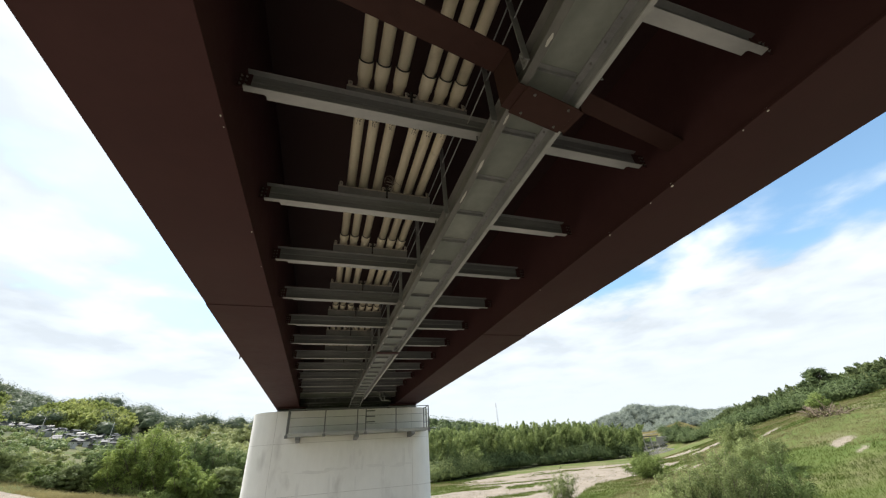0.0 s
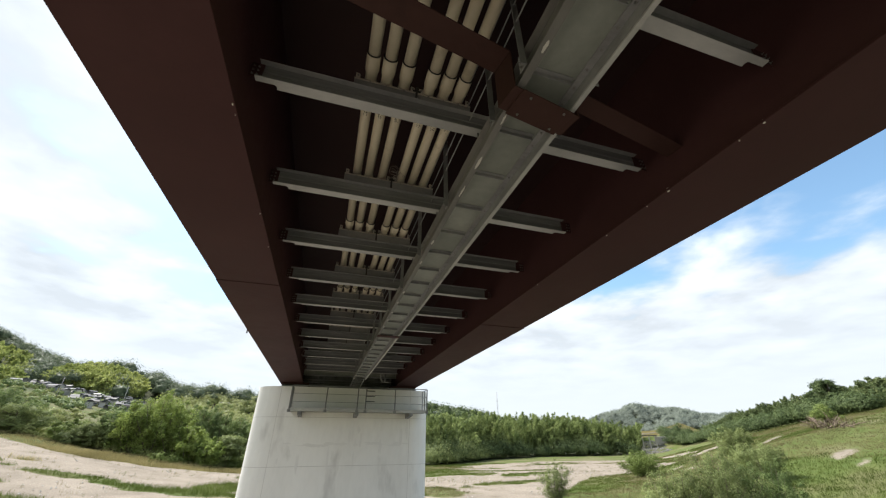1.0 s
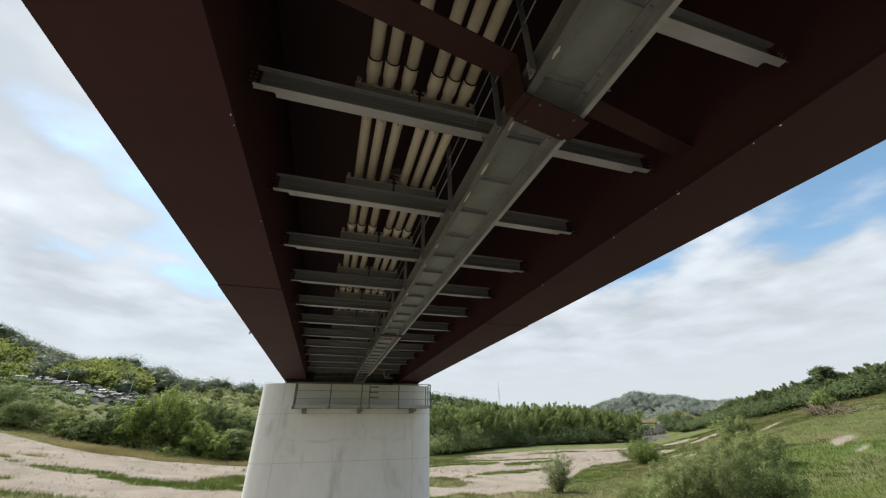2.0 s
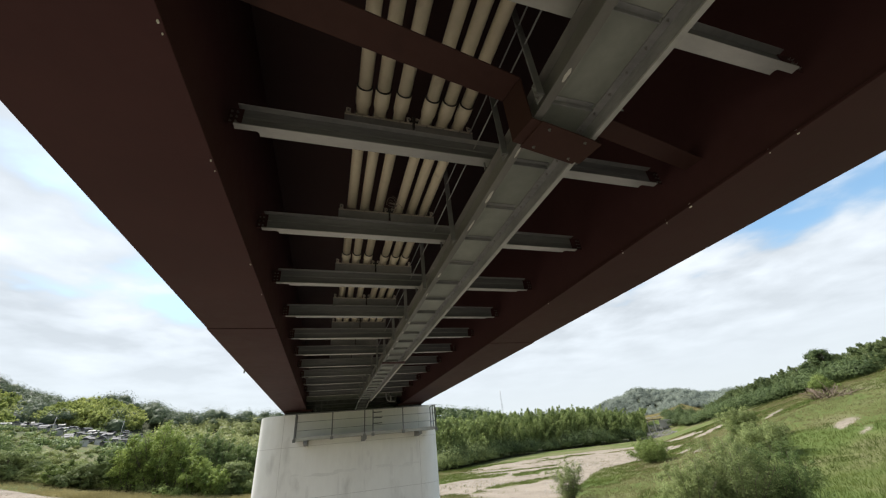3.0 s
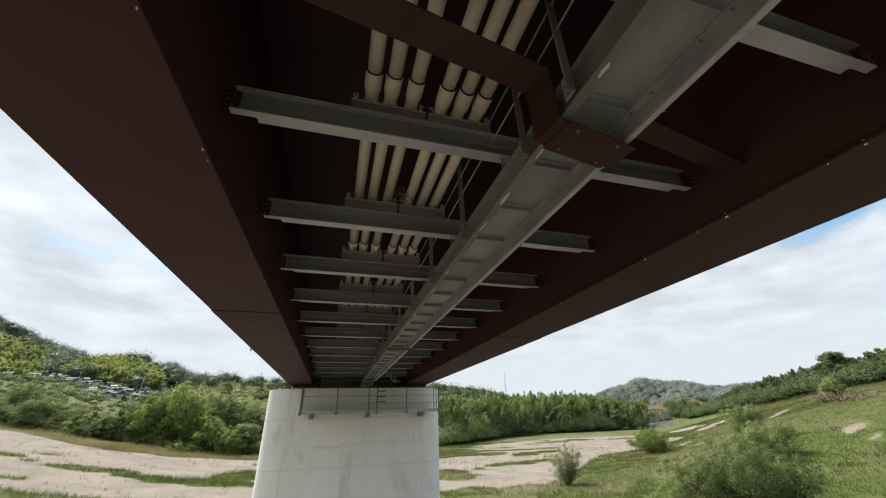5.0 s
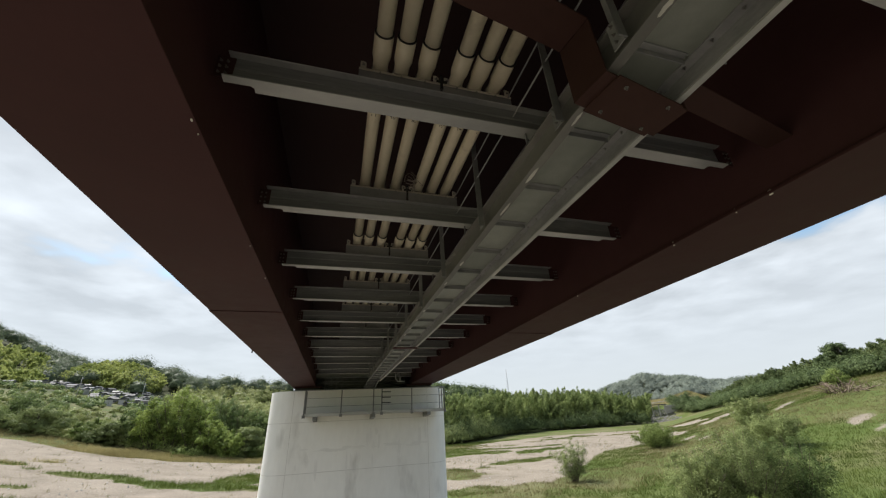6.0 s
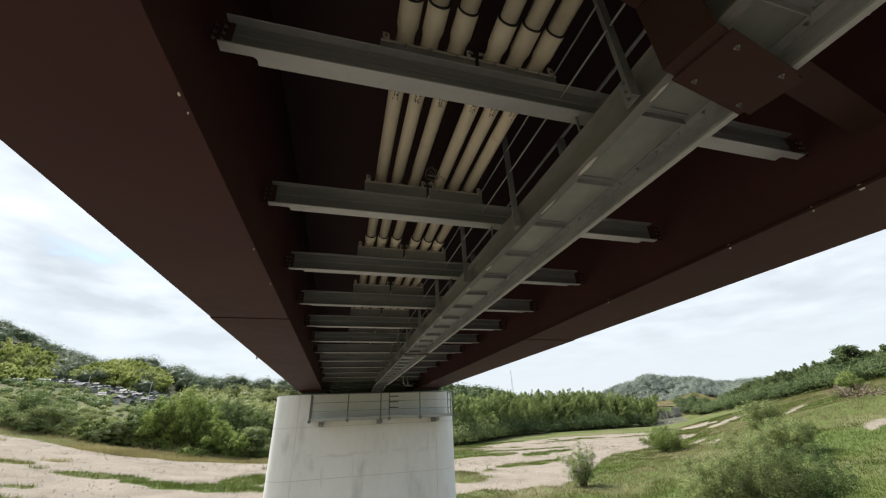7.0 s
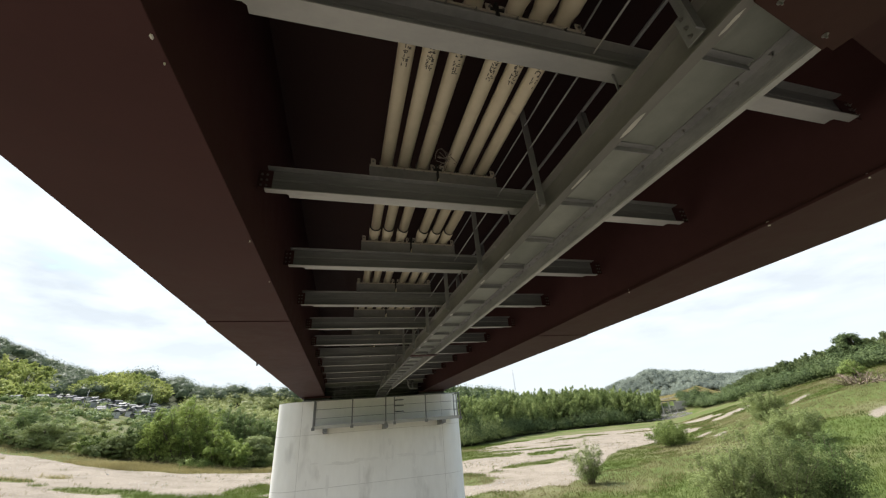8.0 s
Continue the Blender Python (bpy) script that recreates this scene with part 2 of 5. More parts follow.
STRAW = leaf_material("straw_grass", (0.20, 0.172, 0.078), (0.27, 0.235, 0.108), (0.35, 0.305, 0.15), 0.12)
WALL_P = material("house_plaster", ((0.10, 0.095, 0.09), (0.22, 0.215, 0.20), (0.42, 0.41, 0.39)), 0.3, rough=0.85, rand=0.7)
ROOF_T = material("roof_tile", ((0.035, 0.036, 0.04), (0.06, 0.062, 0.068), (0.09, 0.093, 0.10)), 0.4, rough=0.6, rand=0.8, bump=0.2)
ROOF_W = material("pale_sheet_roof", ((0.04, 0.041, 0.043), (0.08, 0.082, 0.085)), 0.3, rough=0.5)
less_gloss(ROOF_T, 0.1)
less_gloss(ROOF_W, 0.1)
GLASS = material("window_dark", ((0.03, 0.035, 0.04), (0.06, 0.065, 0.075)), 1.0, rough=0.15)


# ---- mesh helpers ----
def box(bm, x0, x1, y0, y1, z0, z1, bevel=0.0):
    v = [bm.verts.new(c) for c in ((x0, y0, z0), (x1, y0, z0), (x1, y1, z0), (x0, y1, z0), (x0, y0, z1), (x1, y0, z1), (x1, y1, z1), (x0, y1, z1))]
    f = [bm.faces.new([v[i] for i in q]) for q in ((3, 2, 1, 0), (4, 5, 6, 7), (0, 1, 5, 4), (1, 2, 6, 5), (2, 3, 7, 6), (3, 0, 4, 7))]
    if bevel:
        es = list({e for q in f for e in q.edges})
        bmesh.ops.bevel(bm, geom=es, offset=bevel, segments=1, affect="EDGES")


def tube(bm, pts, radii, n=10, caps=True, smooth=True):
    """A round bar through points, with a radius at each."""
    rings = []
    pts = [Vector(p) for p in pts]
    for i, p in enumerate(pts):
        d = (pts[min(i + 1, len(pts) - 1)] - pts[max(i - 1, 0)]).normalized()
        a = d.cross(Vector((0, 0, 1)) if abs(d.z) < 0.9 else Vector((1, 0, 0))).normalized()
        b = d.cross(a)
        r = radii[i] if isinstance(radii, (list, tuple)) else radii
        rings.append([bm.verts.new(p + (a * math.cos(2 * math.pi * k / n) + b * math.sin(2 * math.pi * k / n)) * r) for k in range(n)])
    for r0, r1 in zip(rings, rings[1:]):
        for k in range(n):
            f = bm.faces.new((r0[k], r0[(k + 1) % n], r1[(k + 1) % n], r1[k]))
            f.smooth = smooth
    if caps:
        bm.faces.new(rings[0][::-1])
        bm.faces.new(rings[-1])


def prism(bm, outline, axis, a, b):
    """An outline in the two other axes, pushed from a to b along an axis."""
    def at(u, v, w):
        return {"x": (w, u, v), "y": (u, w, v), "z": (u, v, w)}[axis]
    lo = [bm.verts.new(at(u, v, a)) for u, v in outline]
    hi = [bm.verts.new(at(u, v, b)) for u, v in outline]
    n = len(outline)
    bm.faces.new(lo), bm.faces.new(hi[::-1])
    for i in range(n):
        bm.faces.new((lo[i], hi[i], hi[(i + 1) % n], lo[(i + 1) % n]))
    bmesh.ops.recalc_face_normals(bm, faces=bm.faces)


def mesh_of(name, bm, mat):
    me = bpy.data.meshes.new(name)
    bm.normal_update()
    bm.to_mesh(me)
    bm.free()
    me.materials.append(mat)
    return me


def part(name, bm, mat, parent=None, label=""):
    """Links a bmesh as one mesh object, under a thing or a part."""
    ob = new(name, mesh_of(name, bm, mat) if isinstance(bm, bmesh.types.BMesh) else bm)
    if parent:
        ob.parent = parent
    if label:
        ob["label"] = label
    return ob


def thing(name, label, category, group="", kind="", at=(0, 0, 0)):
    ob = new(name)
    ob.location = at
    ob.empty_display_size = 0.2
    return tagged(ob, label, category, group, kind)


def fresh():
    return bmesh.new()


_G = np.random.default_rng(7).random((64, 64))


def vnoise(x, y, s):
    """Smooth noise from 0 to 1 with cells of s metres, for arrays."""
    x, y = np.asarray(x, float) / s + 31.7, np.asarray(y, float) / s + 17.3
    i, j = np.floor(x).astype(int), np.floor(y).astype(int)
    u, v = x - i, y - j
    u, v = u * u * (3 - 2 * u), v * v * (3 - 2 * v)
    g = lambda a, b: _G[a % 64, b % 64]
    return (g(i, j) * (1 - u) + g(i + 1, j) * u) * (1 - v) + (g(i, j + 1) * (1 - u) + g(i + 1, j + 1) * u) * v


def fbm2(x, y, s):
    return 0.55 * vnoise(x, y, s) + 0.3 * vnoise(y, x, s / 2.3) + 0.15 * vnoise(x, y, s / 5.1)


# ---- the ground ----
def ramp_up(v, w):
    return w * np.logaddexp(0, np.asarray(v, float) / w)


def bump(x, y, bearing, d, h, s, s2=None):
    cx, cy = d * math.sin(radians(bearing)), d * math.cos(radians(bearing))
    ux, uy = math.cos(radians(bearing)), -math.sin(radians(bearing))
    a, b = (x - cx) * ux + (y - cy) * uy, (x - cx) * uy - (y - cy) * ux
    return h * np.exp(-(a / s) ** 2 / 2 - (b / (s2 or s)) ** 2 / 2)


def ground(x, y):
    x, y = np.asarray(x, float), np.asarray(y, float)
    r = np.hypot(x, y)
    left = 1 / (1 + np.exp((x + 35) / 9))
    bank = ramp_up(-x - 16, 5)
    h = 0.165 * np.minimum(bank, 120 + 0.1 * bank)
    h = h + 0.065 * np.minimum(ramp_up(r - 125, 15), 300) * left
    e = ramp_up(x - 46 - np.maximum(0, y - 45), 6)
    h = h + 30 * (1 - np.exp(-0.25 * e / 30))
    be = np.degrees(np.arctan2(x, y))
    # wooded ridges, by the height at which their crowns stand over the eye's level
    for sky, foot, ridge, crown in (
            (((-70, .10), (-50, .20), (-36, .186), (-33, .164), (-30.2, .139), (-28.6, .136), (-27, .115), (-22, .08), (-10, .04)), 310, 560, 11),
            (((-34, .05), (-30, .09), (-28, .128), (-26, .142), (-25, .144), (-23, .140), (-20.5, .129), (-18.8, .117), (-17.8, .103), (-16, .108), (-12, .102), (-6, .09), (0, .05)), 310, 400, 10),
            (((33, .02), (38, .052), (40.5, .064), (42.6, .071), (44.3, .061), (46.6, .053), (49.4, .054), (52, .051), (58, .056), (75, .03)), 700, 900, 12)):
        top = 7.2 + ridge * np.interp(be, [k[0] for k in sky], [k[1] for k in sky], left=0, right=0) - crown
        f = np.clip((r - foot) / (ridge - foot), 0, 1)
        rise = np.maximum(top - 0.12 * np.maximum(0, r - ridge) - h, 0) * f * f * (3 - 2 * f)
        h = h + rise * (np.abs(be) < 89)
    # the terrace of fields behind the river bed's bend
    f = np.clip((r - 226) / 30, 0, 1)
    h = h + f * f * (3 - 2 * f) * (8 + 0.03 * np.clip(r - 256, 0, 160)) * np.clip((be - 42.0) / 1.5, 0, 1) * np.clip((50.5 - be) / 2.5, 0, 1)
    h = h + bump(x, y, 20, 1500, 40, 500, 120) + bump(x, y, 14, 430, 35, 80, 60)
    near = np.exp(-(r / 160) ** 2)
    return h + near * (0.5 * (fbm2(x, y, 9) - 0.5) + 0.25 * (vnoise(x, y, 2.2) - 0.5))


def gz(x, y):
    return float(ground(np.array([x]), np.array([y]))[0])


def sand_at(x, y):
    """1 on the dry river bed's sand, 0 on grass."""
    yc = np.interp(x, (-120, -55, -30, 0, 25, 50, 75, 95, 108, 120), (92, 79, 72, 74, 70, 92, 103, 105, 107, 108))
    hw = np.interp(x, (-120, -55, -30, 0, 25, 50, 75, 95, 108, 120, 140), (16, 18, 20, 27, 26, 27, 27, 23, 15, 4, -20))
    s = hw - np.abs(y - yc) + 9 * (fbm2(x, y, 16) - 0.5)
    # unseen sand added under the bridge, so its bounce isn't green
    s = np.maximum(s, 23 - np.hypot((x - 1) * 0.9, (y - 2) * 0.6) + 9 * (fbm2(x, y, 16) - 0.5))
    patch = np.clip((fbm2(x * 0.55 + 40, y * 1.5, 13) - 0.64) * 14, 0, 1) * (np.hypot(x, y) > 20)
    for cx, cy, rx, ry, turn in ((-30, 67.5, 5, 2, 0.1), (-17, 63, 9, 3, -0.3), (-12, 70, 3.5, 6, 0), (-43, 71, 2.5, 1.2, 0), (-33, 56.7, 1.8, 1, 0), (-38.6, 69, 0.9, 0.7, 0), (-2, 74, 13, 2.6, 0.2), (46, 91, 10, 1.6, 0), (33, 66, 6, 2.2, 0.2), (43, 81, 9, 2.6, 0.3), (18, 60, 3.5, 2.5, 0), (17, 56, 3, 3.5, 0), (93, 87, 26, 3, 0.94)):
        u, v = (x - cx) * math.cos(turn) + (y - cy) * math.sin(turn), (y - cy) * math.cos(turn) - (x - cx) * math.sin(turn)
        patch = np.maximum(patch, np.clip((1.25 - np.hypot(u / rx, v / ry) + 1.1 * (fbm2(x, y, 4) - 0.5)) * 3, 0, 1))
    for cx, cy, rx, ry, turn in ((66, 35, 7, 2.2, 0.5), (86, 58, 10, 1.8, 0.3), (101, 86, 15, 4.5, 0.1), (67, 60, 7, 1.4, 0.6), (70, 66, 5, 1.6, 0.4)):
        u, v = (x - cx) * math.cos(turn) + (y - cy) * math.sin(turn), (y - cy) * math.cos(turn) - (x - cx) * math.sin(turn)
        s = np.maximum(s, 3 * (1.1 - np.hypot(u / rx, v / ry) + 1.0 * (fbm2(x, y, 5) - 0.5)))
    return np.clip(s / 2.0, 0, 1) * (1 - 0.9 * patch)


def ground_material():
    mt = bpy.data.materials.new("river_bed")
    mt.use_nodes = True
    nt = mt.node_tree
    N, L = nt.nodes.new, nt.links.new
    bs = nt.nodes["Principled BSDF"]
    geo = N("ShaderNodeNewGeometry")
    at = N("ShaderNodeAttribute")
    at.attribute_name = "sand"

    def noise(sc, det=7, rough=0.6):
        n = N("ShaderNodeTexNoise")
        n.inputs["Scale"].default_value, n.inputs["Detail"].default_value, n.inputs["Roughness"].default_value = sc, det, rough
        L(geo.outputs["Position"], n.inputs["Vector"])
        return n.outputs[0]

    def ramp(src, *stops):
        r = N("ShaderNodeValToRGB")
        els = r.color_ramp.elements
        while len(els) < len(stops):
            els.new(0.5)
        for e, (p, c) in zip(els, stops):
            e.position, e.color = p, (*c, 1)
        L(src, r.inputs[0])
        return r.outputs[0]

    def mix(f, a, b, blend="MIX"):
        n = N("ShaderNodeMix")
        n.data_type, n.blend_type = "RGBA", blend
        L(f, n.inputs[0]) if not isinstance(f, float) else None
        if isinstance(f, float):
            n.inputs[0].default_value = f
        L(a, n.inputs[6]), L(b, n.inputs[7])
        return n.outputs[2]

    grass = mix(noise(0.9), ramp(noise(0.07), (0.40, (0.050, 0.083, 0.015)), (0.47, (0.071, 0.088, 0.024)), (0.53, (0.108, 0.101, 0.049)), (0.60, (0.150, 0.129, 0.079))),
                ramp(noise(2.2, 9, 0.7), (0.35, (0.047, 0.063, 0.016)), (0.6, (0.108, 0.125, 0.040))))
    sand = mix(noise(1.6), ramp(noise(0.22), (0.34, (0.115, 0.098, 0.074)), (0.46, (0.185, 0.158, 0.124)), (0.66, (0.26, 0.224, 0.180))),
               ramp(noise(5.0, 9, 0.75), (0.36, (0.085, 0.074, 0.058)), (0.54, (0.235, 0.202, 0.163))))
    edge = N("ShaderNodeMapRange")
    edge.inputs["From Min"].default_value, edge.inputs["From Max"].default_value = 0.36, 0.64
    ad = N("ShaderNodeMath")
    ad.operation = "MULTIPLY_ADD"
    sb = N("ShaderNodeMath")
    sb.operation = "SUBTRACT"
    sb.inputs[1].default_value = 0.5
    L(noise(0.9, 8, 0.7), sb.inputs[0])
    L(sb.outputs[0], ad.inputs[0])
    ad.inputs[1].default_value = 0.9
    L(at.outputs["Fac"], ad.inputs[2])
    L(ad.outputs[0], edge.inputs["Value"])
    at2 = N("ShaderNodeAttribute")
    at2.attribute_name = "dry_field"
    straw = ramp(noise(0.4), (0.35, (0.10, 0.082, 0.038)), (0.65, (0.155, 0.125, 0.06)))
    at3 = N("ShaderNodeAttribute")
    at3.attribute_name = "wooded"
    # darker ground tone under woods and scrub, seen between the crowns
    woods_floor = ramp(noise(0.5), (0.35, (0.022, 0.028, 0.012)), (0.65, (0.055, 0.060, 0.025)))
    cover = mix(at3.outputs["Fac"], mix(at2.outputs["Fac"], grass, straw), woods_floor)
    L(mix(edge.outputs[0], cover, sand), bs.inputs["Base Color"])
    bs.inputs["Roughness"].default_value = 0.95
    bs.inputs["Specular IOR Level"].default_value = 0.15
    bp = N("ShaderNodeBump")
    bp.inputs["Strength"].default_value, bp.inputs["Distance"].default_value = 0.6, 0.25
    L(noise(1.8, 9, 0.7), bp.inputs["Height"])
    L(bp.outputs[0], bs.inputs["Normal"])
    return mt


def spread(lo, hi, step, far, grow):
    a = list(np.arange(lo, hi + step / 2, step))
    s = step
    while a[-1] < far:
        s *= grow
        a.append(a[-1] + s)
    s = step
    while a[0] > -far:
        s *= grow
        a.insert(0, a[0] - s)
    return np.array(a)


def make_ground():
    xs, ys = spread(-75, 150, 1.0, 3500, 1.07), spread(15, 175, 1.0, 3500, 1.07)
    X, Y = np.meshgrid(xs, ys)
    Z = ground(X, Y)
    nx, ny = len(xs), len(ys)
    co = np.stack([X, Y, Z], -1).reshape(-1, 3)
    i = np.arange(nx * ny).reshape(ny, nx)
    quads = np.stack([i[:-1, :-1], i[:-1, 1:], i[1:, 1:], i[1:, :-1]], -1).reshape(-1, 4)
    me = bpy.data.meshes.new("ground")
    me.vertices.add(len(co))
    me.vertices.foreach_set("co", co.ravel())
    me.loops.add(quads.size)
    me.loops.foreach_set("vertex_index", quads.ravel())
    me.polygons.add(len(quads))
    me.polygons.foreach_set("loop_start", np.arange(0, quads.size, 4))
    me.polygons.foreach_set("use_smooth", np.ones(len(quads), bool))
    me.update(calc_edges=True)
    at = me.attributes.new("sand", "FLOAT", "POINT")
    at.data.foreach_set("value", sand_at(X, Y).ravel().astype(np.float32))
    bearing, away = np.degrees(np.arctan2(X, Y)), np.hypot(X, Y)
    field = np.clip((away - 250) / 8, 0, 1) * np.clip((bearing - 38) / 1.0, 0, 1) * np.clip((56 - bearing) / 1.0, 0, 1)
    at = me.attributes.new("dry_field", "FLOAT", "POINT")
    at.data.foreach_set("value", field.ravel().astype(np.float32))
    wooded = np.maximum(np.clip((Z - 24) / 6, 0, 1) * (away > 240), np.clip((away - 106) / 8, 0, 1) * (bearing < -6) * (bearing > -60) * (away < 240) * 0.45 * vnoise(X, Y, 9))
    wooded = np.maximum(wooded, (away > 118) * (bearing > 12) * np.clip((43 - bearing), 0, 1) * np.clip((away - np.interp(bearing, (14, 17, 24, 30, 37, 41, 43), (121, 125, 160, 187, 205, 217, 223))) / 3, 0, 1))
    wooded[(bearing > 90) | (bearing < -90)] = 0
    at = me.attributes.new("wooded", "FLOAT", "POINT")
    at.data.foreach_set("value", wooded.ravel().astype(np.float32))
    me.materials.append(ground_material())
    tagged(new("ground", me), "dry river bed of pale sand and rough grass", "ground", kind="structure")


make_ground()


# ---- the bridge ----
FLANGE_Z = 9.02                     # underside of both girders
SOFFIT = 11.15                      # underside of the deck
Y_BACK, Y_FRONT = -24.0, 36.0
BEAM_Y, BEAM_STEP = 2.60, 1.725    # first support beam ahead, and their spacing
BEAMS = range(-3, 11)
BEAM_Z0, BEAM_Z1 = 9.46, 9.72
WEB_L, WEB_R = -1.10, 3.93          # inner faces of the girders' webs


def make_girder(x0, x1, inner, joint_y, label, lugs):
    """A steel box girder: flange in two lengths with a welded joint, two webs, edge lips."""
    g = thing("box_girder", label, "bridge girder", "bridge girders", at=((x0 + x1) / 2, 0, FLANGE_Z))
    for nm, a, b, t in (("bottom_flange", Y_BACK, joint_y, 0.0), ("bottom_flange", joint_y, Y_FRONT, 0.008)):
        bm = fresh()
        box(bm, x0 - t, x1 + t, a, b, FLANGE_Z - t, FLANGE_Z + 0.028, 0.003)
        ob = part(nm, bm, BROWN, g)
        ob.matrix_parent_inverse = Matrix.Translation(g.location).inverted()
    for nm, a in (("web", x0 + 0.035), ("web", x1 - 0.055)):
        bm = fresh()
        box(bm, a, a + 0.02, Y_BACK, Y_FRONT, FLANGE_Z + 0.030, SOFFIT)
        part(nm, bm, BROWN, g).matrix_parent_inverse = Matrix.Translation(g.location).inverted()
    bm = fresh()
    box(bm, x0 + 0.02, x1 - 0.02, joint_y - 0.007, joint_y + 0.007, FLANGE_Z - 0.0105, FLANGE_Z - 0.001, 0.003)
    part("weld_seam", bm, BROWN, g, "raised weld seam across the flange").matrix_parent_inverse = Matrix.Translation(g.location).inverted()
    side = 1 if inner > (x0 + x1) / 2 else -1
    for y, s in lugs:
        bm = fresh()
        s = s * 0.55
        box(bm, inner - 0.02 * side - s / 2, inner - 0.02 * side + s / 2, y - s, y + s, FLANGE_Z - 0.012, FLANGE_Z + 0.040, 0.004)
        part("lug", bm, WHITE, g, "small white lug at the flange edge").matrix_parent_inverse = Matrix.Translation(g.location).inverted()
    return g


def add_spout(x, y):
    """A short pale drain spout at the girder's outer edge."""
    bm = fresh()
    tube(bm, ((x, y, FLANGE_Z + 0.20), (x, y, FLANGE_Z - 0.01)), 0.02, 12)
    tagged(part("drain_spout", bm, GALV_DARK), "short pale drain spout at the girder's outer edge", "drain spout")


make_girder(-2.195, -1.06, -1.06, 7.15, "dark brown painted steel box girder on the pier", ((1.43, 0.02), (1.5, 0.014), (2.55, 0.02), (2.68, 0.013), (4.45, 0.018), (5.45, 0.016)))
make_girder(3.888, 5.18, 3.888, 8.5, "dark brown painted steel box girder, wide flange", ((1.25, 0.02), (1.5, 0.013), (2.40, 0.03), (2.75, 0.014), (3.55, 0.022), (5.6, 0.018)))

bm = fresh()
box(bm, -3.5, 6.5, Y_BACK, Y_FRONT, SOFFIT + 0.004, SOFFIT + 0.30)
tagged(part("bridge_deck", bm, DECK), "dark brown steel deck between the girders", "bridge deck", kind="structure")


def hex_bolt(r=0.016, h=0.014):
    """A bolt head with its washer, pointing down, seated at z = 0."""
    bm = fresh()
    tube(bm, ((0, 0, 0), (0, 0, -0.004)), r * 1.5, 10, smooth=False)
    tube(bm, ((0, 0, -0.004), (0, 0, -h)), r, 6, smooth=False)
    tube(bm, ((0, 0, -h), (0, 0, -h - 0.012)), r * 0.5, 6, smooth=False)
    return mesh_of("bolt", bm, BOLT)


BOLT_ME = hex_bolt(0.009, 0.009)
SMALL_BOLT = hex_bolt(0.008, 0.008)


def make_support_beam():
    """A galvanised I-beam from web to web, its lower flange coped at the far side of both ends."""
    b = thing("support_beam", "weathered galvanised steel I-beam spanning between the girders", "support beam", "support beams under the deck")
    xl, xr, h = -0.994, 3.764, BEAM_Z1 - BEAM_Z0
    bm = fresh()
    c = 0.20
    prism(bm, ((xl, -0.062), (xr, -0.062), (xr, 0.005), (xr - c + 0.02, 0.005), (xr - c, 0.02), (xr - c, 0.062), (xl + c, 0.062), (xl + c, 0.02), (xl + c - 0.02, 0.005), (xl, 0.005)), "z", 0, 0.011)
    # paler underside and darker web: the light is put into the steel's colours
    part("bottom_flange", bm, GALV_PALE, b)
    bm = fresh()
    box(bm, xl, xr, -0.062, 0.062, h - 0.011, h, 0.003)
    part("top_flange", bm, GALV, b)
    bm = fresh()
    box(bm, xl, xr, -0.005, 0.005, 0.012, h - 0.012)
    part("web", bm, GALV_SHADED, b)
    bm = fresh()
    box(bm, xl + 0.01, xr - 0.01, -0.012, -0.0055, h * 0.52, h * 0.58)
    part("web_rib", bm, GALV, b)
    for x0, x1, s in ((WEB_L + 0.035, xl + 0.05, 1), (xr - 0.05, WEB_R - 0.035, -1)):
        bm = fresh()
        box(bm, x0, x1, -0.024, -0.0125, 0.02, h - 0.03, 0.002)
        e = part("end_plate", bm, BROWN, b, "dark bolted connection plate")
        for dz in (0.06, 0.12, 0.18):
            for dx in (0.03, 0.075):
                bo = part("bolt", SMALL_BOLT, None, e)
                bo.matrix_basis = pose(x0 + dx if s > 0 else x1 - dx, -0.024, dz, 90 + 180, 0, 0)
    return b


first = make_support_beam()
first.matrix_basis = pose(0, BEAM_Y + BEAM_STEP * BEAMS[0], BEAM_Z0)
for n in BEAMS[1:]:
    copy_thing(first, pose(0, BEAM_Y + BEAM_STEP * n + (0.11 if n == -1 else 0), BEAM_Z0))

# ---- conduits ----
PIPE_X = (0.12, 0.305, 0.515, 0.815, 1.005, 1.195)
PIPE_R, PIPE_Z = 0.066, 10.005
PIPE_END = BEAM_Y + BEAM_STEP * 10 + 0.6


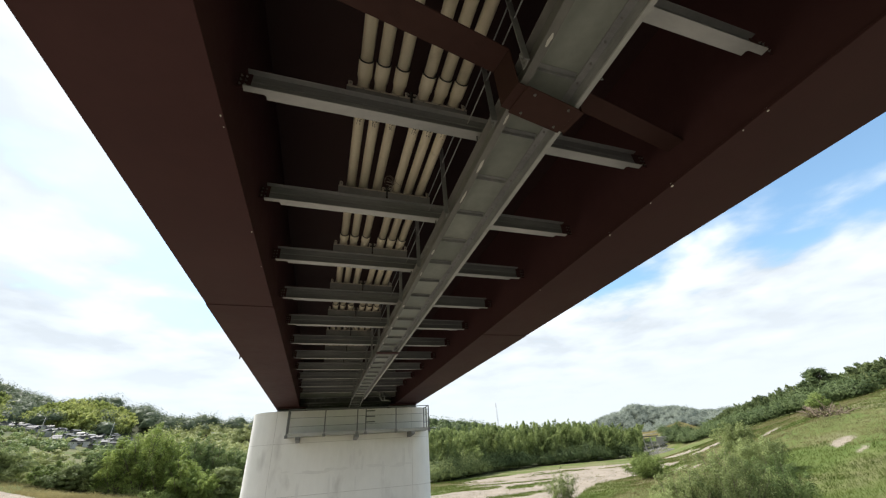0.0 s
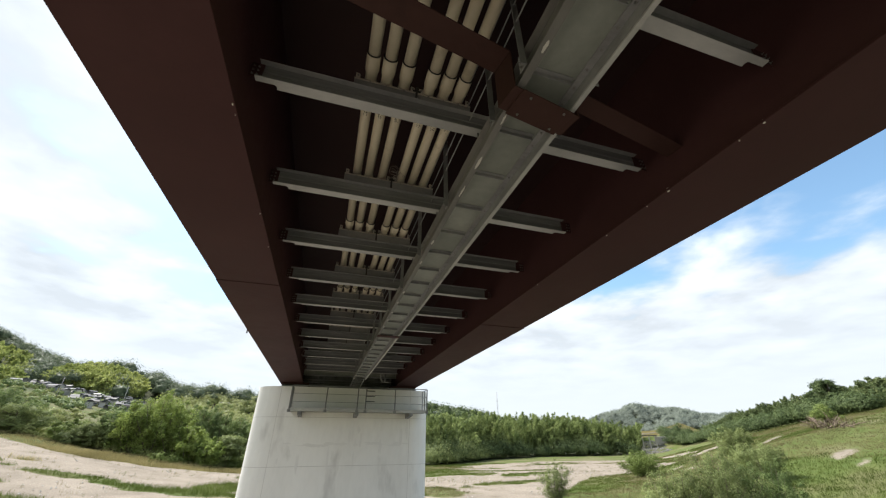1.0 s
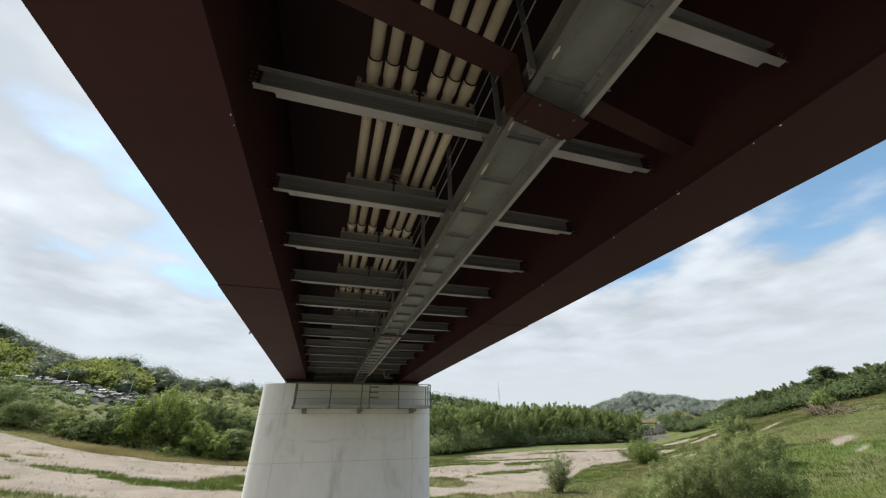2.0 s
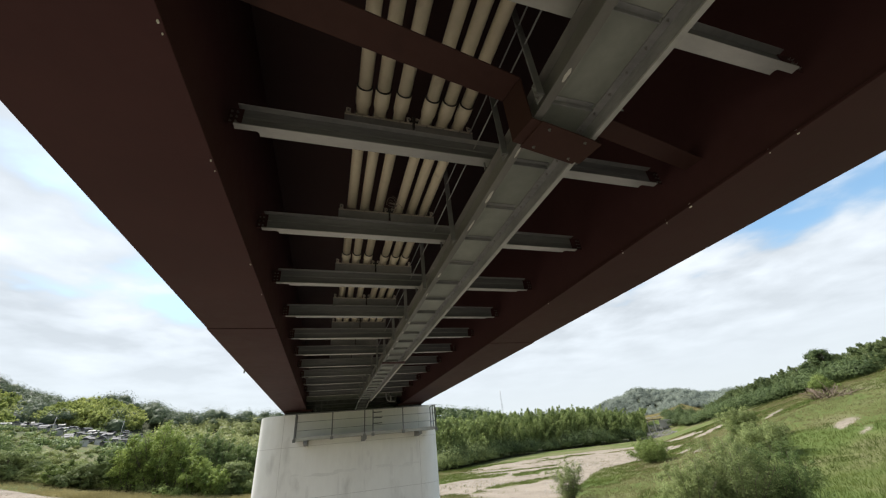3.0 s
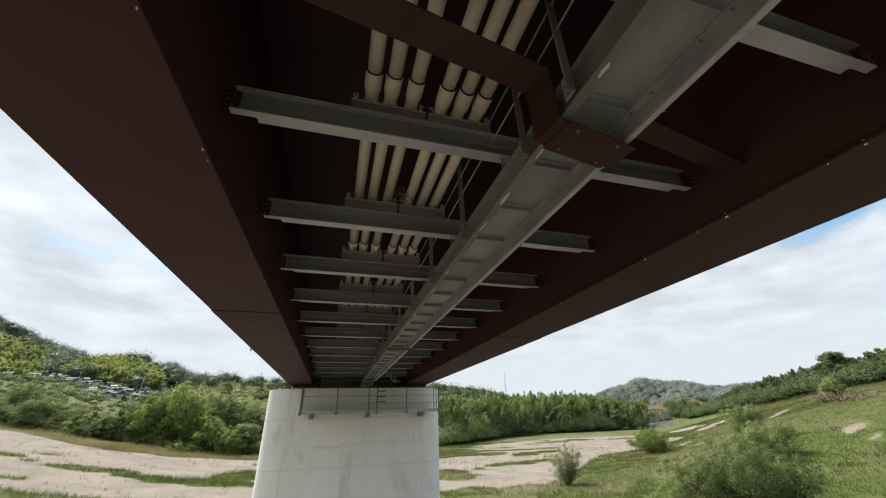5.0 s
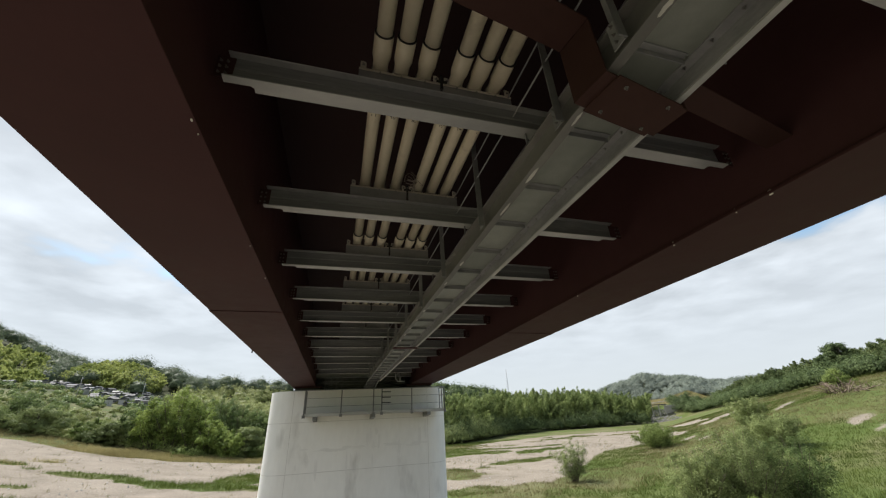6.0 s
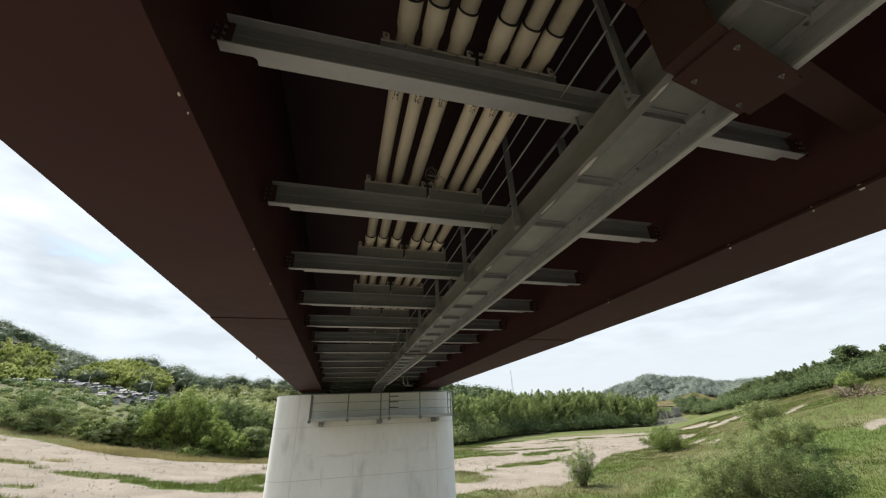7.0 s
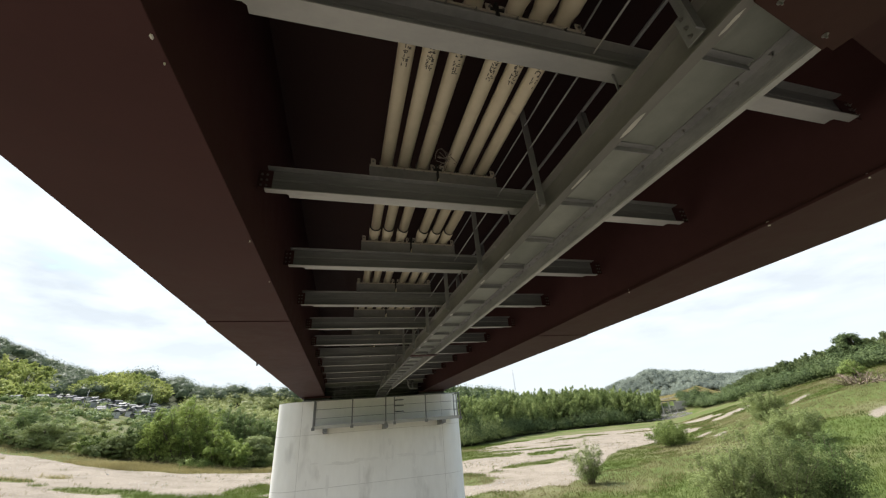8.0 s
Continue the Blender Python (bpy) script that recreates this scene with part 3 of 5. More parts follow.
def make_saddle(y):
    """The plate and angle on a beam that carries the conduits, in two lengths with end lugs, clamps and a cross tie."""
    s = thing("conduit_saddle", "grey steel saddle plate carrying six conduits", "conduit saddle", "conduit saddles")
    z = BEAM_Z1
    for a, b in ((-0.06, 0.655), (0.685, 1.355)):
        bm = fresh()
        box(bm, a, b, 0.030, 0.038, z + 0.001, z + 0.20, 0.002)
        box(bm, a, b, -0.05, 0.0295, z + 0.001, z + 0.010)
        box(bm, a, b, 0.039, 0.12, z + 0.190, z + 0.20)
        part("plate", bm, GALV, s)
        bm = fresh()
        box(bm, a, b, 0.022, 0.0295, z + 0.186, z + 0.204)
        part("edge_strip", bm, WHITE_OLD, s)
        for x in (a + 0.012, b - 0.06):
            bm = fresh()
            prism(bm, ((x, z + 0.202), (x + 0.05, z + 0.202), (x + 0.05, z + 0.275), (x + 0.03, z + 0.29), (x, z + 0.29)), "y", 0.028, 0.036)
            lug = part("end_lug", bm, WHITE_OLD, s)
            bo = part("bolt", SMALL_BOLT, None, lug)
            bo.matrix_basis = pose(x + 0.025, 0.028, z + 0.25, 270, 0, 0)
    bm = fresh()
    box(bm, 0.660, 0.680, 0.015, 0.045, z + 0.12, z + 0.30)
    box(bm, 0.622, 0.718, 0.012, 0.026, z + 0.205, z + 0.228)
    part("cross_tie", bm, RUBBER, s, "black cross-shaped tie between the plates")
    for x in PIPE_X:
        bm = fresh()
        n = 10
        pts = [(x + math.cos(math.pi * k / n) * (PIPE_R + 0.006), 0.075, PIPE_Z + math.sin(math.pi * k / n) * (PIPE_R + 0.006)) for k in range(n + 1)]
        tube(bm, [(pts[0][0], 0.075, z + 0.17)] + pts + [(pts[-1][0], 0.075, z + 0.17)], 0.006, 6)
        part("clamp", bm, BOLT, s)
        bo = part("bolt", SMALL_BOLT, None, s)
        bo.matrix_basis = pose(x, 0.030, z + 0.182, 270, 0, 0)
    return s


first = make_saddle(0)
first.location = (0, BEAM_Y + BEAM_STEP * BEAMS[0], 0)
for n in BEAMS[1:]:
    copy_thing(first, pose(0, BEAM_Y + BEAM_STEP * n, 0))


def make_conduit(x):
    c = thing("conduit", "cream plastic conduit pipe with socket joints and black seals", "conduit", "conduits", at=(x, 0, PIPE_Z))
    joints = [BEAM_Y + BEAM_STEP * n - 0.27 for n in BEAMS if n % 2 == 0]
    ends = [Y_BACK / 4] + joints + [PIPE_END]
    for a, b in zip(ends, ends[1:]):
        bm = fresh()
        s = a != ends[0]
        # the wide socket at the near end narrows into the pipe
        pts = [(0, a, 0), (0, a + 0.20, 0), (0, a + 0.26, 0), (0, b + (0.10 if b != PIPE_END else 0), 0)] if s else [(0, a, 0), (0, b + 0.1, 0)]
        tube(bm, pts, [PIPE_R + 0.013, PIPE_R + 0.013, PIPE_R, PIPE_R] if s else PIPE_R, 20)
        seg = part("pipe_length", bm, PVC, c)
        if s:
            bm = fresh()
            tube(bm, ((0, a - 0.005, 0), (0, a + 0.003, 0)), PIPE_R + 0.0145, 20)
            part("seal", bm, RUBBER, seg, "black rubber seal")
        # the maker's print, too small to read
        bm = fresh()
        y = a + 0.63 if s else b - 1.3
        rnd = random.Random(int(x * 100) + int(a * 10))
        for k in range(6):
            for m0 in range(2):
                for q0 in range(3):
                    if rnd.random() < 0.72:
                        an = math.radians(245) + m0 * 0.42 + rnd.choice((0, 0.15))
                        yy = y + k * 0.034 + q0 * 0.009
                        w, dy = (0.30, 0.008) if rnd.random() < 0.5 else (0.11, 0.018)
                        vs = [bm.verts.new((math.cos(an + t) * (PIPE_R + 0.0012), yy + q, math.sin(an + t) * (PIPE_R + 0.0012))) for t, q in ((0, 0), (w, 0), (w, dy), (0, dy))]
                        bm.faces.new(vs)
        if len(bm.faces):
            part("print_bars", bm, PRINT, seg, "dark printed marking bars")["kind"] = "stuff"
        else:
            bm.free()
    return c


for x in PIPE_X:
    make_conduit(x)


def make_wire_tangle():
    rnd = random.Random(4)
    bm = fresh()
    y0 = BEAM_Y + BEAM_STEP + 0.02
    for k in range(9):
        c = Vector((0.72 + rnd.uniform(-0.06, 0.06), y0 - rnd.uniform(0.05, 0.22), BEAM_Z1 + 0.24 + rnd.uniform(0, 0.08)))
        r1, r2, ph = rnd.uniform(0.05, 0.16), rnd.uniform(0.03, 0.10), rnd.uniform(0, 6)
        ax = Vector((rnd.uniform(-1, 1), rnd.uniform(-1, 1), rnd.uniform(-0.6, 0.6))).normalized()
        bx = ax.orthogonal().normalized()
        n = 14
        tube(bm, [c + ax * math.cos(ph + 5.2 * i / n) * r1 + bx * math.sin(ph + 5.2 * i / n) * r2 for i in range(n)], 0.0035, 5)
    tagged(part("wire_tangle", bm, WIRE), "loose tangle of thin wire on a conduit saddle", "wire")


make_wire_tangle()

# ---- the inspection walkway ----
WK_L, WK_R = 1.355, 2.01            # outer faces of the two channels
WK_Z0, WK_FLOOR, WK_Z1 = 8.99, 9.12, 9.24
WK_Y0, WK_Y1 = -6.0, 19.0
BRACE_Y = 1.71                      # where the lateral brace crosses under


def make_walkway():
    w = thing("inspection_walkway", "galvanised steel inspection walkway hung under the beams", "walkway", at=(1.68, 6, WK_Z0))
    inv = Matrix.Translation(w.location).inverted()

    def put(name, bm, mat, label="", parent=None):
        ob = part(name, bm, mat, parent or w, label)
        if parent is None:
            ob.matrix_parent_inverse = inv
        return ob

    cuts = (WK_Y0, BRACE_Y, 10.32, WK_Y1)
    for a, b in zip(cuts, cuts[1:]):
        a, b = a + 0.02, b - 0.02
        for xo, s in ((WK_L, 1), (WK_R, -1)):
            bm = fresh()
            t, f = 0.009, 0.075 if s > 0 else 0.048
            xi = xo + s * f
            prof = [(xi, WK_Z0), (xo, WK_Z0), (xo, WK_Z0 + 0.012), (xi - s * t, WK_Z0 + 0.015), (xi - s * t, WK_Z1 - 0.015), (xo, WK_Z1 - 0.012), (xo, WK_Z1), (xi, WK_Z1)]
            prism(bm, prof, "y", a, b)
            # near channel toned for shade, far one toned for its lit lip
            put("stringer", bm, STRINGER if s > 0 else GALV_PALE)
    bays = []
    y = 0.76 - 0.70 * 9
    while y < WK_Y1 - 0.1:
        e = min(y + 0.70, WK_Y1 - 0.03)
        bays.append((max(y, WK_Y0 + 0.03), e))
        y = e
    for a, b in bays:
        bm = fresh()
        box(bm, WK_L + 0.078, WK_R - 0.078, a + 0.003, b - 0.003, WK_FLOOR, WK_FLOOR + 0.006)
        put("floor_plate", bm, FLOORPLATE)
        bm = fresh()
        box(bm, WK_L + 0.078, WK_R - 0.15, b - 0.022, b + 0.022, WK_FLOOR - 0.008, WK_FLOOR - 0.0015)
        box(bm, WK_L + 0.078, WK_R - 0.15, b + 0.016, b + 0.022, WK_FLOOR - 0.05, WK_FLOOR - 0.0085)
        put("floor_joist", bm, GALV)
    # pale scuffs where the plates meet the near channel
    rnd = random.Random(21)
    for a, b in bays:
        if rnd.random() < 0.3:
            continue
        yc, l, wd = a + rnd.uniform(0.2, 0.5), rnd.uniform(0.06, 0.13), rnd.uniform(0.012, 0.022)
        bm = fresh()
        n = 14
        bm.faces.new([bm.verts.new((WK_L + 0.048 + math.cos(2 * math.pi * i / n) * wd * rnd.uniform(0.6, 1.1), yc + math.sin(2 * math.pi * i / n) * l * rnd.uniform(0.8, 1.1), WK_Z0 - 0.0015)) for i in range(n)][::-1])
        put("scuff", bm, SCUFF, "pale scuff mark")
    # the angle along the far channel, with a row of bolts
    bm = fresh()
    box(bm, WK_R - 0.125, WK_R - 0.056, WK_Y0 + 0.05, WK_Y1 - 0.05, WK_FLOOR - 0.012, WK_FLOOR - 0.002)
    # upright leg added in a dark tone to shade the channel's inner face
    box(bm, WK_R - 0.056, WK_R - 0.050, WK_Y0 + 0.05, WK_Y1 - 0.05, WK_Z0 + 0.012, WK_FLOOR - 0.0125)
    ang = put("edge_angle", bm, GALV_SHADED)
    y = WK_Y0 + 0.3
    while y < 13:
        bo = part("bolt", SMALL_BOLT, None, ang)
        bo.location = (WK_R - 0.092, y, WK_FLOOR - 0.012)
        y += 0.19
    # hangers to the beams
    for n in BEAMS:
        yb = BEAM_Y + BEAM_STEP * n
        for x in (WK_L + 0.068, WK_R - 0.04):
            bm = fresh()
            box(bm, x - 0.008, x + 0.008, yb - 0.005, yb + 0.005, WK_Z1 + 0.001, BEAM_Z0 - 0.001)
            put("hanger", bm, GALV_SHADED)
    # posts and rails on both sides
    rails = (WK_FLOOR + 1.10, WK_FLOOR + 0.79, WK_FLOOR + 0.52)
    for xo, s in ((WK_L, -1), (WK_R, 1)):
        for n in range(-4, 12):
            yp = 2.05 + 1.52 * n if n < 11 else 1.42
            if yp < WK_Y0 + 0.2:
                continue
            bm = fresh()
            xa, xb = sorted((xo + s * 0.002, xo + s * 0.062))
            box(bm, xa, xb, yp - 0.030, yp - 0.022, WK_Z0 + 0.04, rails[0])
            xc, xd = sorted((xo + s * 0.002, xo + s * 0.009))
            box(bm, xc, xd, yp - 0.0215, yp + 0.040, WK_Z0 + 0.04, rails[0])
            post = put("post", bm, GALV_DARK)
            bm = fresh()
            xc, xd = sorted((xo + s * 0.0095, xo + s * 0.0165))
            box(bm, xc, xd, yp - 0.0205, yp + 0.065, WK_Z0 + 0.03, WK_Z0 + 0.235, 0.002)
            base = part("base_plate", bm, GALV, post)
            for dz in (0.07, 0.13, 0.20):
                bo = part("bolt", SMALL_BOLT, None, post)
                bo.matrix_basis = pose(xo + s * 0.017, yp + 0.03, WK_Z0 + dz, 0, 90 if s < 0 else -90, 0)
        for z in rails:
            bm = fresh()
            r = 0.017 if z == rails[0] else 0.0075
            tube(bm, ((xo + s * 0.03, WK_Y0 + 0.1, z + (0.018 if z == rails[0] else 0)), (xo + s * 0.03, WK_Y1 - 0.1, z + (0.018 if z == rails[0] else 0))), r, 10)
            put("handrail", bm, GALV)
    return w


make_walkway()


def make_brace(xm, ym, turn):
    """A flat lateral brace that dips under the walkway in a bolted trough."""
    b = thing("lateral_brace", "dark brown lateral brace dipping under the walkway in a bolted trough", "brace", at=(xm, ym, 8.97))
    b.rotation_euler = (0, 0, turn)
    up, w, t = 0.47, 0.128, 0.014
    la, lb = (WEB_L + 0.03 - xm) / math.cos(turn), (WEB_R - 0.03 - xm) / math.cos(turn)
    for x0, x1, inner in ((la, -0.385, -0.385), (0.372, lb, 0.372)):
        bm = fresh()
        wa = w if inner < 0 else 0.105
        box(bm, x0, x1, -wa, wa, up, up + t, 0.003)
        box(bm, x0, x1, -0.006, 0.006, up + t + 0.0005, up + 0.16)
        part("arm", bm, BRACE, b)
        bm = fresh()
        box(bm, min(inner, inner + (t if inner < 0 else -t)), max(inner, inner + (t if inner < 0 else -t)), -w, w, -0.0028, up - 0.001, 0.003)
        part("side_plate", bm, BRACE, b)
    bm = fresh()
    box(bm, -0.294, 0.294, -0.146, 0.146, -0.032, -0.017, 0.003)
    g = part("gusset_plate", bm, BRACE, b)
    bm = fresh()
    box(bm, -0.385, 0.372, -w, w, -0.0165, -0.003)
    part("trough_plate", bm, BRACE, b)
    for x in (-0.19, 0.20):
        for y in (-0.10, 0.10):
            bo = part("bolt", BOLT_ME, None, g)
            bo.location = (x, y, -0.032)
    return b


make_brace(1.678, 1.752, radians(10))
bm = fresh()
box(bm, WK_L + 0.004, WK_R - 0.004, 10.22, 10.42, WK_Z0 - 0.02, WK_Z0 - 0.004)
tagged(part("splice_plate", bm, BROWN), "dark brown splice plate under the walkway", "splice plate")


# ---- the pier ----
PIER_Y, PIER_R = 22.15, 1.20
PX0, PX1, PIER_TOP = -3.22, 5.95, 8.80


def oblong(x0, x1, yc, r, n=36):
    pts = [(x1 - r + r * math.sin(math.pi * k / n), yc - r * math.cos(math.pi * k / n)) for k in range(n + 1)]
    return pts + [(x0 + r - r * math.sin(math.pi * k / n), yc + r * math.cos(math.pi * k / n)) for k in range(n + 1)]


def make_pier():
    p = thing("bridge_pier", "pale concrete bridge pier with rounded ends", "bridge pier", at=(1.15, PIER_Y, 0))
    inv = Matrix.Translation(p.location).inverted()
    levels = (-2.0, 0.9, 3.1, 5.2, 7.35, PIER_TOP)
    for i, (a, b) in enumerate(zip(levels, levels[1:])):
        bm = fresh()
        t = 0.0
        prism(bm, oblong(PX0 - t, PX1 + t, PIER_Y, PIER_R + t), "z", a + 0.010, b - 0.010)
        part("concrete_lift", bm, CONCRETE, p).matrix_parent_inverse = inv
    for z in levels[1:-1]:
        bm = fresh()
        prism(bm, oblong(PX0 + 0.008, PX1 - 0.008, PIER_Y, PIER_R - 0.008), "z", z - 0.0095, z + 0.0095)
        part("lift_joint", bm, CONC_JOINT, p).matrix_parent_inverse = inv
    # upright seams where the formwork met
    for x in (PX0 + PIER_R, PX1 - PIER_R):
        bm = fresh()
        box(bm, x - 0.008, x + 0.008, PIER_Y - PIER_R - 0.003, PIER_Y - PIER_R + 0.01, -2, PIER_TOP - 0.01)
        part("form_seam", bm, CONC_JOINT, p).matrix_parent_inverse = inv
    # darker smears of laitance in rows, and a few upright runs
    rnd = random.Random(3)
    for k in range(34):
        if k < 20:
            x, z, w, h = rnd.uniform(PX0 + 1.3, PX1 - 1.2), 6.12 + rnd.uniform(-0.07, 0.09), rnd.uniform(0.10, 0.55), rnd.uniform(0.03, 0.08)
        else:
            x, z, w, h = rnd.uniform(PX0 + 1.4, PX1 - 1.2), rnd.uniform(5.3, 6.9), rnd.uniform(0.04, 0.10), rnd.uniform(0.15, 0.55)
        n = 14
        bm = fresh()
        y = PIER_Y - PIER_R - 0.003 - 0.0002 * k
        vs = [bm.verts.new((x + math.cos(2 * math.pi * i / n) * w * rnd.uniform(0.55, 1.1), y, z + math.sin(2 * math.pi * i / n) * h * rnd.uniform(0.4, 1.1))) for i in range(n)]
        bm.faces.new(vs[::-1])
        part("smear", bm, STAIN, p).matrix_parent_inverse = inv
    return p


make_pier()


def make_bearing(x0, x1):
    b = thing("bearing", "dark steel and rubber bearing block under a girder", "bridge bearing", "bearings", at=((x0 + x1) / 2, PIER_Y - 0.4, PIER_TOP))
    inv = Matrix.Translation(b.location).inverted()
    for nm, d, z0, z1, mat in (("sole_plate", 0.0, 8.945, 8.998, BROWN), ("rubber_block", 0.08, 8.862, 8.944, RUBBER), ("base_plate", 0.02, 8.801, 8.861, GALV_DARK)):
        bm = fresh()
        box(bm, x0 + d, x1 - d, PIER_Y - 1.05 + d, PIER_Y + 0.3 - d, z0, z1, 0.006)
        part(nm, bm, mat, b).matrix_parent_inverse = inv


make_bearing(-2.1, -0.75)
make_bearing(3.6, 5.1)


def make_pier_diaphragm():
    d = thing("end_diaphragm", "grey steel cross frame between the girders over the pier", "cross frame", at=(1.4, PIER_Y - 1.0, 9.6))
    inv = Matrix.Translation(d.location).inverted()
    bm = fresh()
    box(bm, WEB_L + 0.003, WEB_R - 0.003, PIER_Y - 0.92, PIER_Y - 0.90, 9.45, SOFFIT - 0.003)
    part("plate", bm, FLOORPLATE, d).matrix_parent_inverse = inv
    bm = fresh()
    box(bm, WEB_L + 0.003, WEB_R - 0.003, PIER_Y - 1.05, PIER_Y - 0.78, 9.42, 9.448)
    part("bottom_flange", bm, GALV, d).matrix_parent_inverse = inv
    # plate added to block the sky that showed through over the pier
    bm = fresh()
    box(bm, WEB_L + 0.003, WEB_R - 0.003, PIER_Y + 0.60, PIER_Y + 0.62, 8.83, SOFFIT - 0.003)
    part("back_plate", bm, GALV_DARK, d).matrix_parent_inverse = inv
    for z in (9.02, 9.16, 9.30):
        bm = fresh()
        tube(bm, ((WEB_L + 0.01, PIER_Y - 0.2, z), (WEB_R - 0.01, PIER_Y - 0.2, z)), 0.022, 8)
        part("tie_bar", bm, GALV, d).matrix_parent_inverse = inv
    for x in (-0.2, 0.7, 2.5, 3.2):
        bm = fresh()
        box(bm, x, x + 0.014, PIER_Y - 1.03, PIER_Y - 0.921, 9.45, SOFFIT - 0.01)
        part("stiffener", bm, GALV, d).matrix_parent_inverse = inv


make_pier_diaphragm()


def make_platform():
    """The inspection platform on brackets before the pier's face, with a guard rail and a short ladder."""
    p = thing("pier_platform", "galvanised steel inspection platform with guard rail on the pier", "platform", at=(1.9, 20.4, 7.6))
    inv = Matrix.Translation(p.location).inverted()
    y0, y1 = 19.85, PIER_Y - PIER_R - 0.006
    xa, xb, zf, zt = -1.42, 5.42, 7.58, 8.72

    def put(name, bm, mat, label="", parent=None):
        ob = part(name, bm, mat, parent or p, label)
        if parent is None:
            ob.matrix_parent_inverse = inv
        return ob

    bm = fresh()
    box(bm, xa, xb, y0 + 0.01, y1, zf, zf + 0.03)
    put("floor", bm, FLOORPLATE)
    bm = fresh()
    box(bm, xa, xb, y0, y0 + 0.009, zf - 0.02, zf + 0.12)
    put("toe_board", bm, GALV_PALE)
    for x in (xa, xb - 0.009):
        bm = fresh()
        box(bm, x, x + 0.009, y0 + 0.010, y1, zf + 0.031, zf + 0.12)
        put("toe_board", bm, GALV_PALE)
    for x in (xa, 0.25, 1.78, 2.19, 3.70, xb):
        bm = fresh()
        box(bm, x - 0.028, x + 0.028, y0 - 0.012, y0 - 0.001, zf - 0.05, zt)
        box(bm, x - 0.005, x + 0.005, y0 - 0.05, y0 - 0.0125, zf - 0.05, zt)
        ps = put("post", bm, GALV_DARK)
        bm = fresh()
        box(bm, x - 0.07, x + 0.07, y0 - 0.010, y0 - 0.002, zf - 0.07, zf + 0.06)
        part("base_plate", bm, GALV_DARK, ps)
    for x in (xa, xb):
        for y in (y0 + 0.5, y1 - 0.06):
            bm = fresh()
            box(bm, x - 0.02, x + 0.02, y - 0.02, y + 0.02, zf + 0.031, zt)
            put("post", bm, GALV_DARK)
    for z, r in ((zt, 0.02), (zt - 0.37, 0.009), (zt - 0.74, 0.009)):
        for a, b in (((xa, y0 - 0.02, z), (xb, y0 - 0.02, z)), ((xa, y0, z), (xa, y1, z)), ((xb, y0, z), (xb, y1, z))):
            bm = fresh()
            tube(bm, (a, b), r, 8)
            put("handrail", bm, GALV)
    for x in (-0.92, 1.80, 4.58):
        bm = fresh()
        prism(bm, ((y0 + 0.02, zf - 0.002), (y1, zf - 0.002), (y1, zf - 0.24), (y1 - 0.06, zf - 0.24), (y0 + 0.02, zf - 0.16)), "x", x - 0.09, x + 0.09)
        put("support_bracket", bm, GALV_DARK)
    # rungs beside the gate
    for z in (8.05, 8.30, 8.55):
        bm = fresh()
        tube(bm, ((2.19, y0 - 0.07, z), (2.62, y0 - 0.07, z)), 0.022, 8)
        put("rung", bm, STEEL_BLACK)
    return p


make_platform()


def make_end_ladder():
    """The ladder from the walkway's end down to the pier's top."""
    l = thing("steel_ladder", "steel ladder from the walkway end to the pier top", "ladder", at=(1.68, 20, 8.9))
    inv = Matrix.Translation(l.location).inverted()
    a, b = (19.0, 9.05), (21.1, 8.85)
    for x in (WK_L + 0.05, WK_R - 0.08):
        bm = fresh()
        tube(bm, ((x, a[0], a[1]), (x, b[0], b[1])), 0.028, 8)
        part("rail", bm, GALV, l).matrix_parent_inverse = inv
    for k in range(6):
        f = (k + 0.5) / 6
        y, z = a[0] + (b[0] - a[0]) * f, a[1] + (b[1] - a[1]) * f
        bm = fresh()
        tube(bm, ((WK_L + 0.05, y, z), (WK_R - 0.08, y, z)), 0.014, 8)
        part("rung", bm, GALV, l).matrix_parent_inverse = inv


make_end_ladder()


def make_drain(x, y):
    d = thing("drain_pipe", "grey drain pipes beside the girder over the pier", "drain pipe", at=(x, y, 9))
    inv = Matrix.Translation(d.location).inverted()
    bm = fresh()
    tube(bm, ((x, y, 9.9), (x, y, 9.2), (x + 0.1, y, 9.05), (x + 0.45, y, 9.05)), 0.04, 10)
    part("bend", bm, GALV, d).matrix_parent_inverse = inv
    bm = fresh()
    tube(bm, ((x + 0.22, y, 9.05), (x + 0.22, y, 9.45)), 0.035, 10)
    part("riser", bm, GALV, d).matrix_parent_inverse = inv


make_drain(2.9, 20.0)


# ---- plants ----
def crown_cores(rng, centres, radii, flat=0.95, nu=9, nv=5):
    """Lumpy domes, one to a crown: vertices and quads."""
    m = len(centres)
    u = np.linspace(0, 2 * math.pi, nu, endpoint=False)
    v = np.linspace(-0.35, 1.45, nv)
    U, V = np.meshgrid(u, v)
    d = np.stack([np.cos(U) * np.cos(V), np.sin(U) * np.cos(V), np.sin(V)], -1).reshape(-1, 3)
    k = 0.74 + 0.34 * rng.random((m, len(d)))
    p = centres[:, None, :] + d[None] * (radii[:, None] * k)[..., None] * np.array([1, 1, flat])
    i = np.arange(nu * nv).reshape(nv, nu)
    q = np.stack([i[:-1], np.roll(i[:-1], -1, 1), np.roll(i[1:], -1, 1), i[1:]], -1).reshape(-1, 4)
    quads = (q[None] + (np.arange(m) * nu * nv)[:, None, None]).reshape(-1, 4)
    return p.reshape(-1, 3), quads


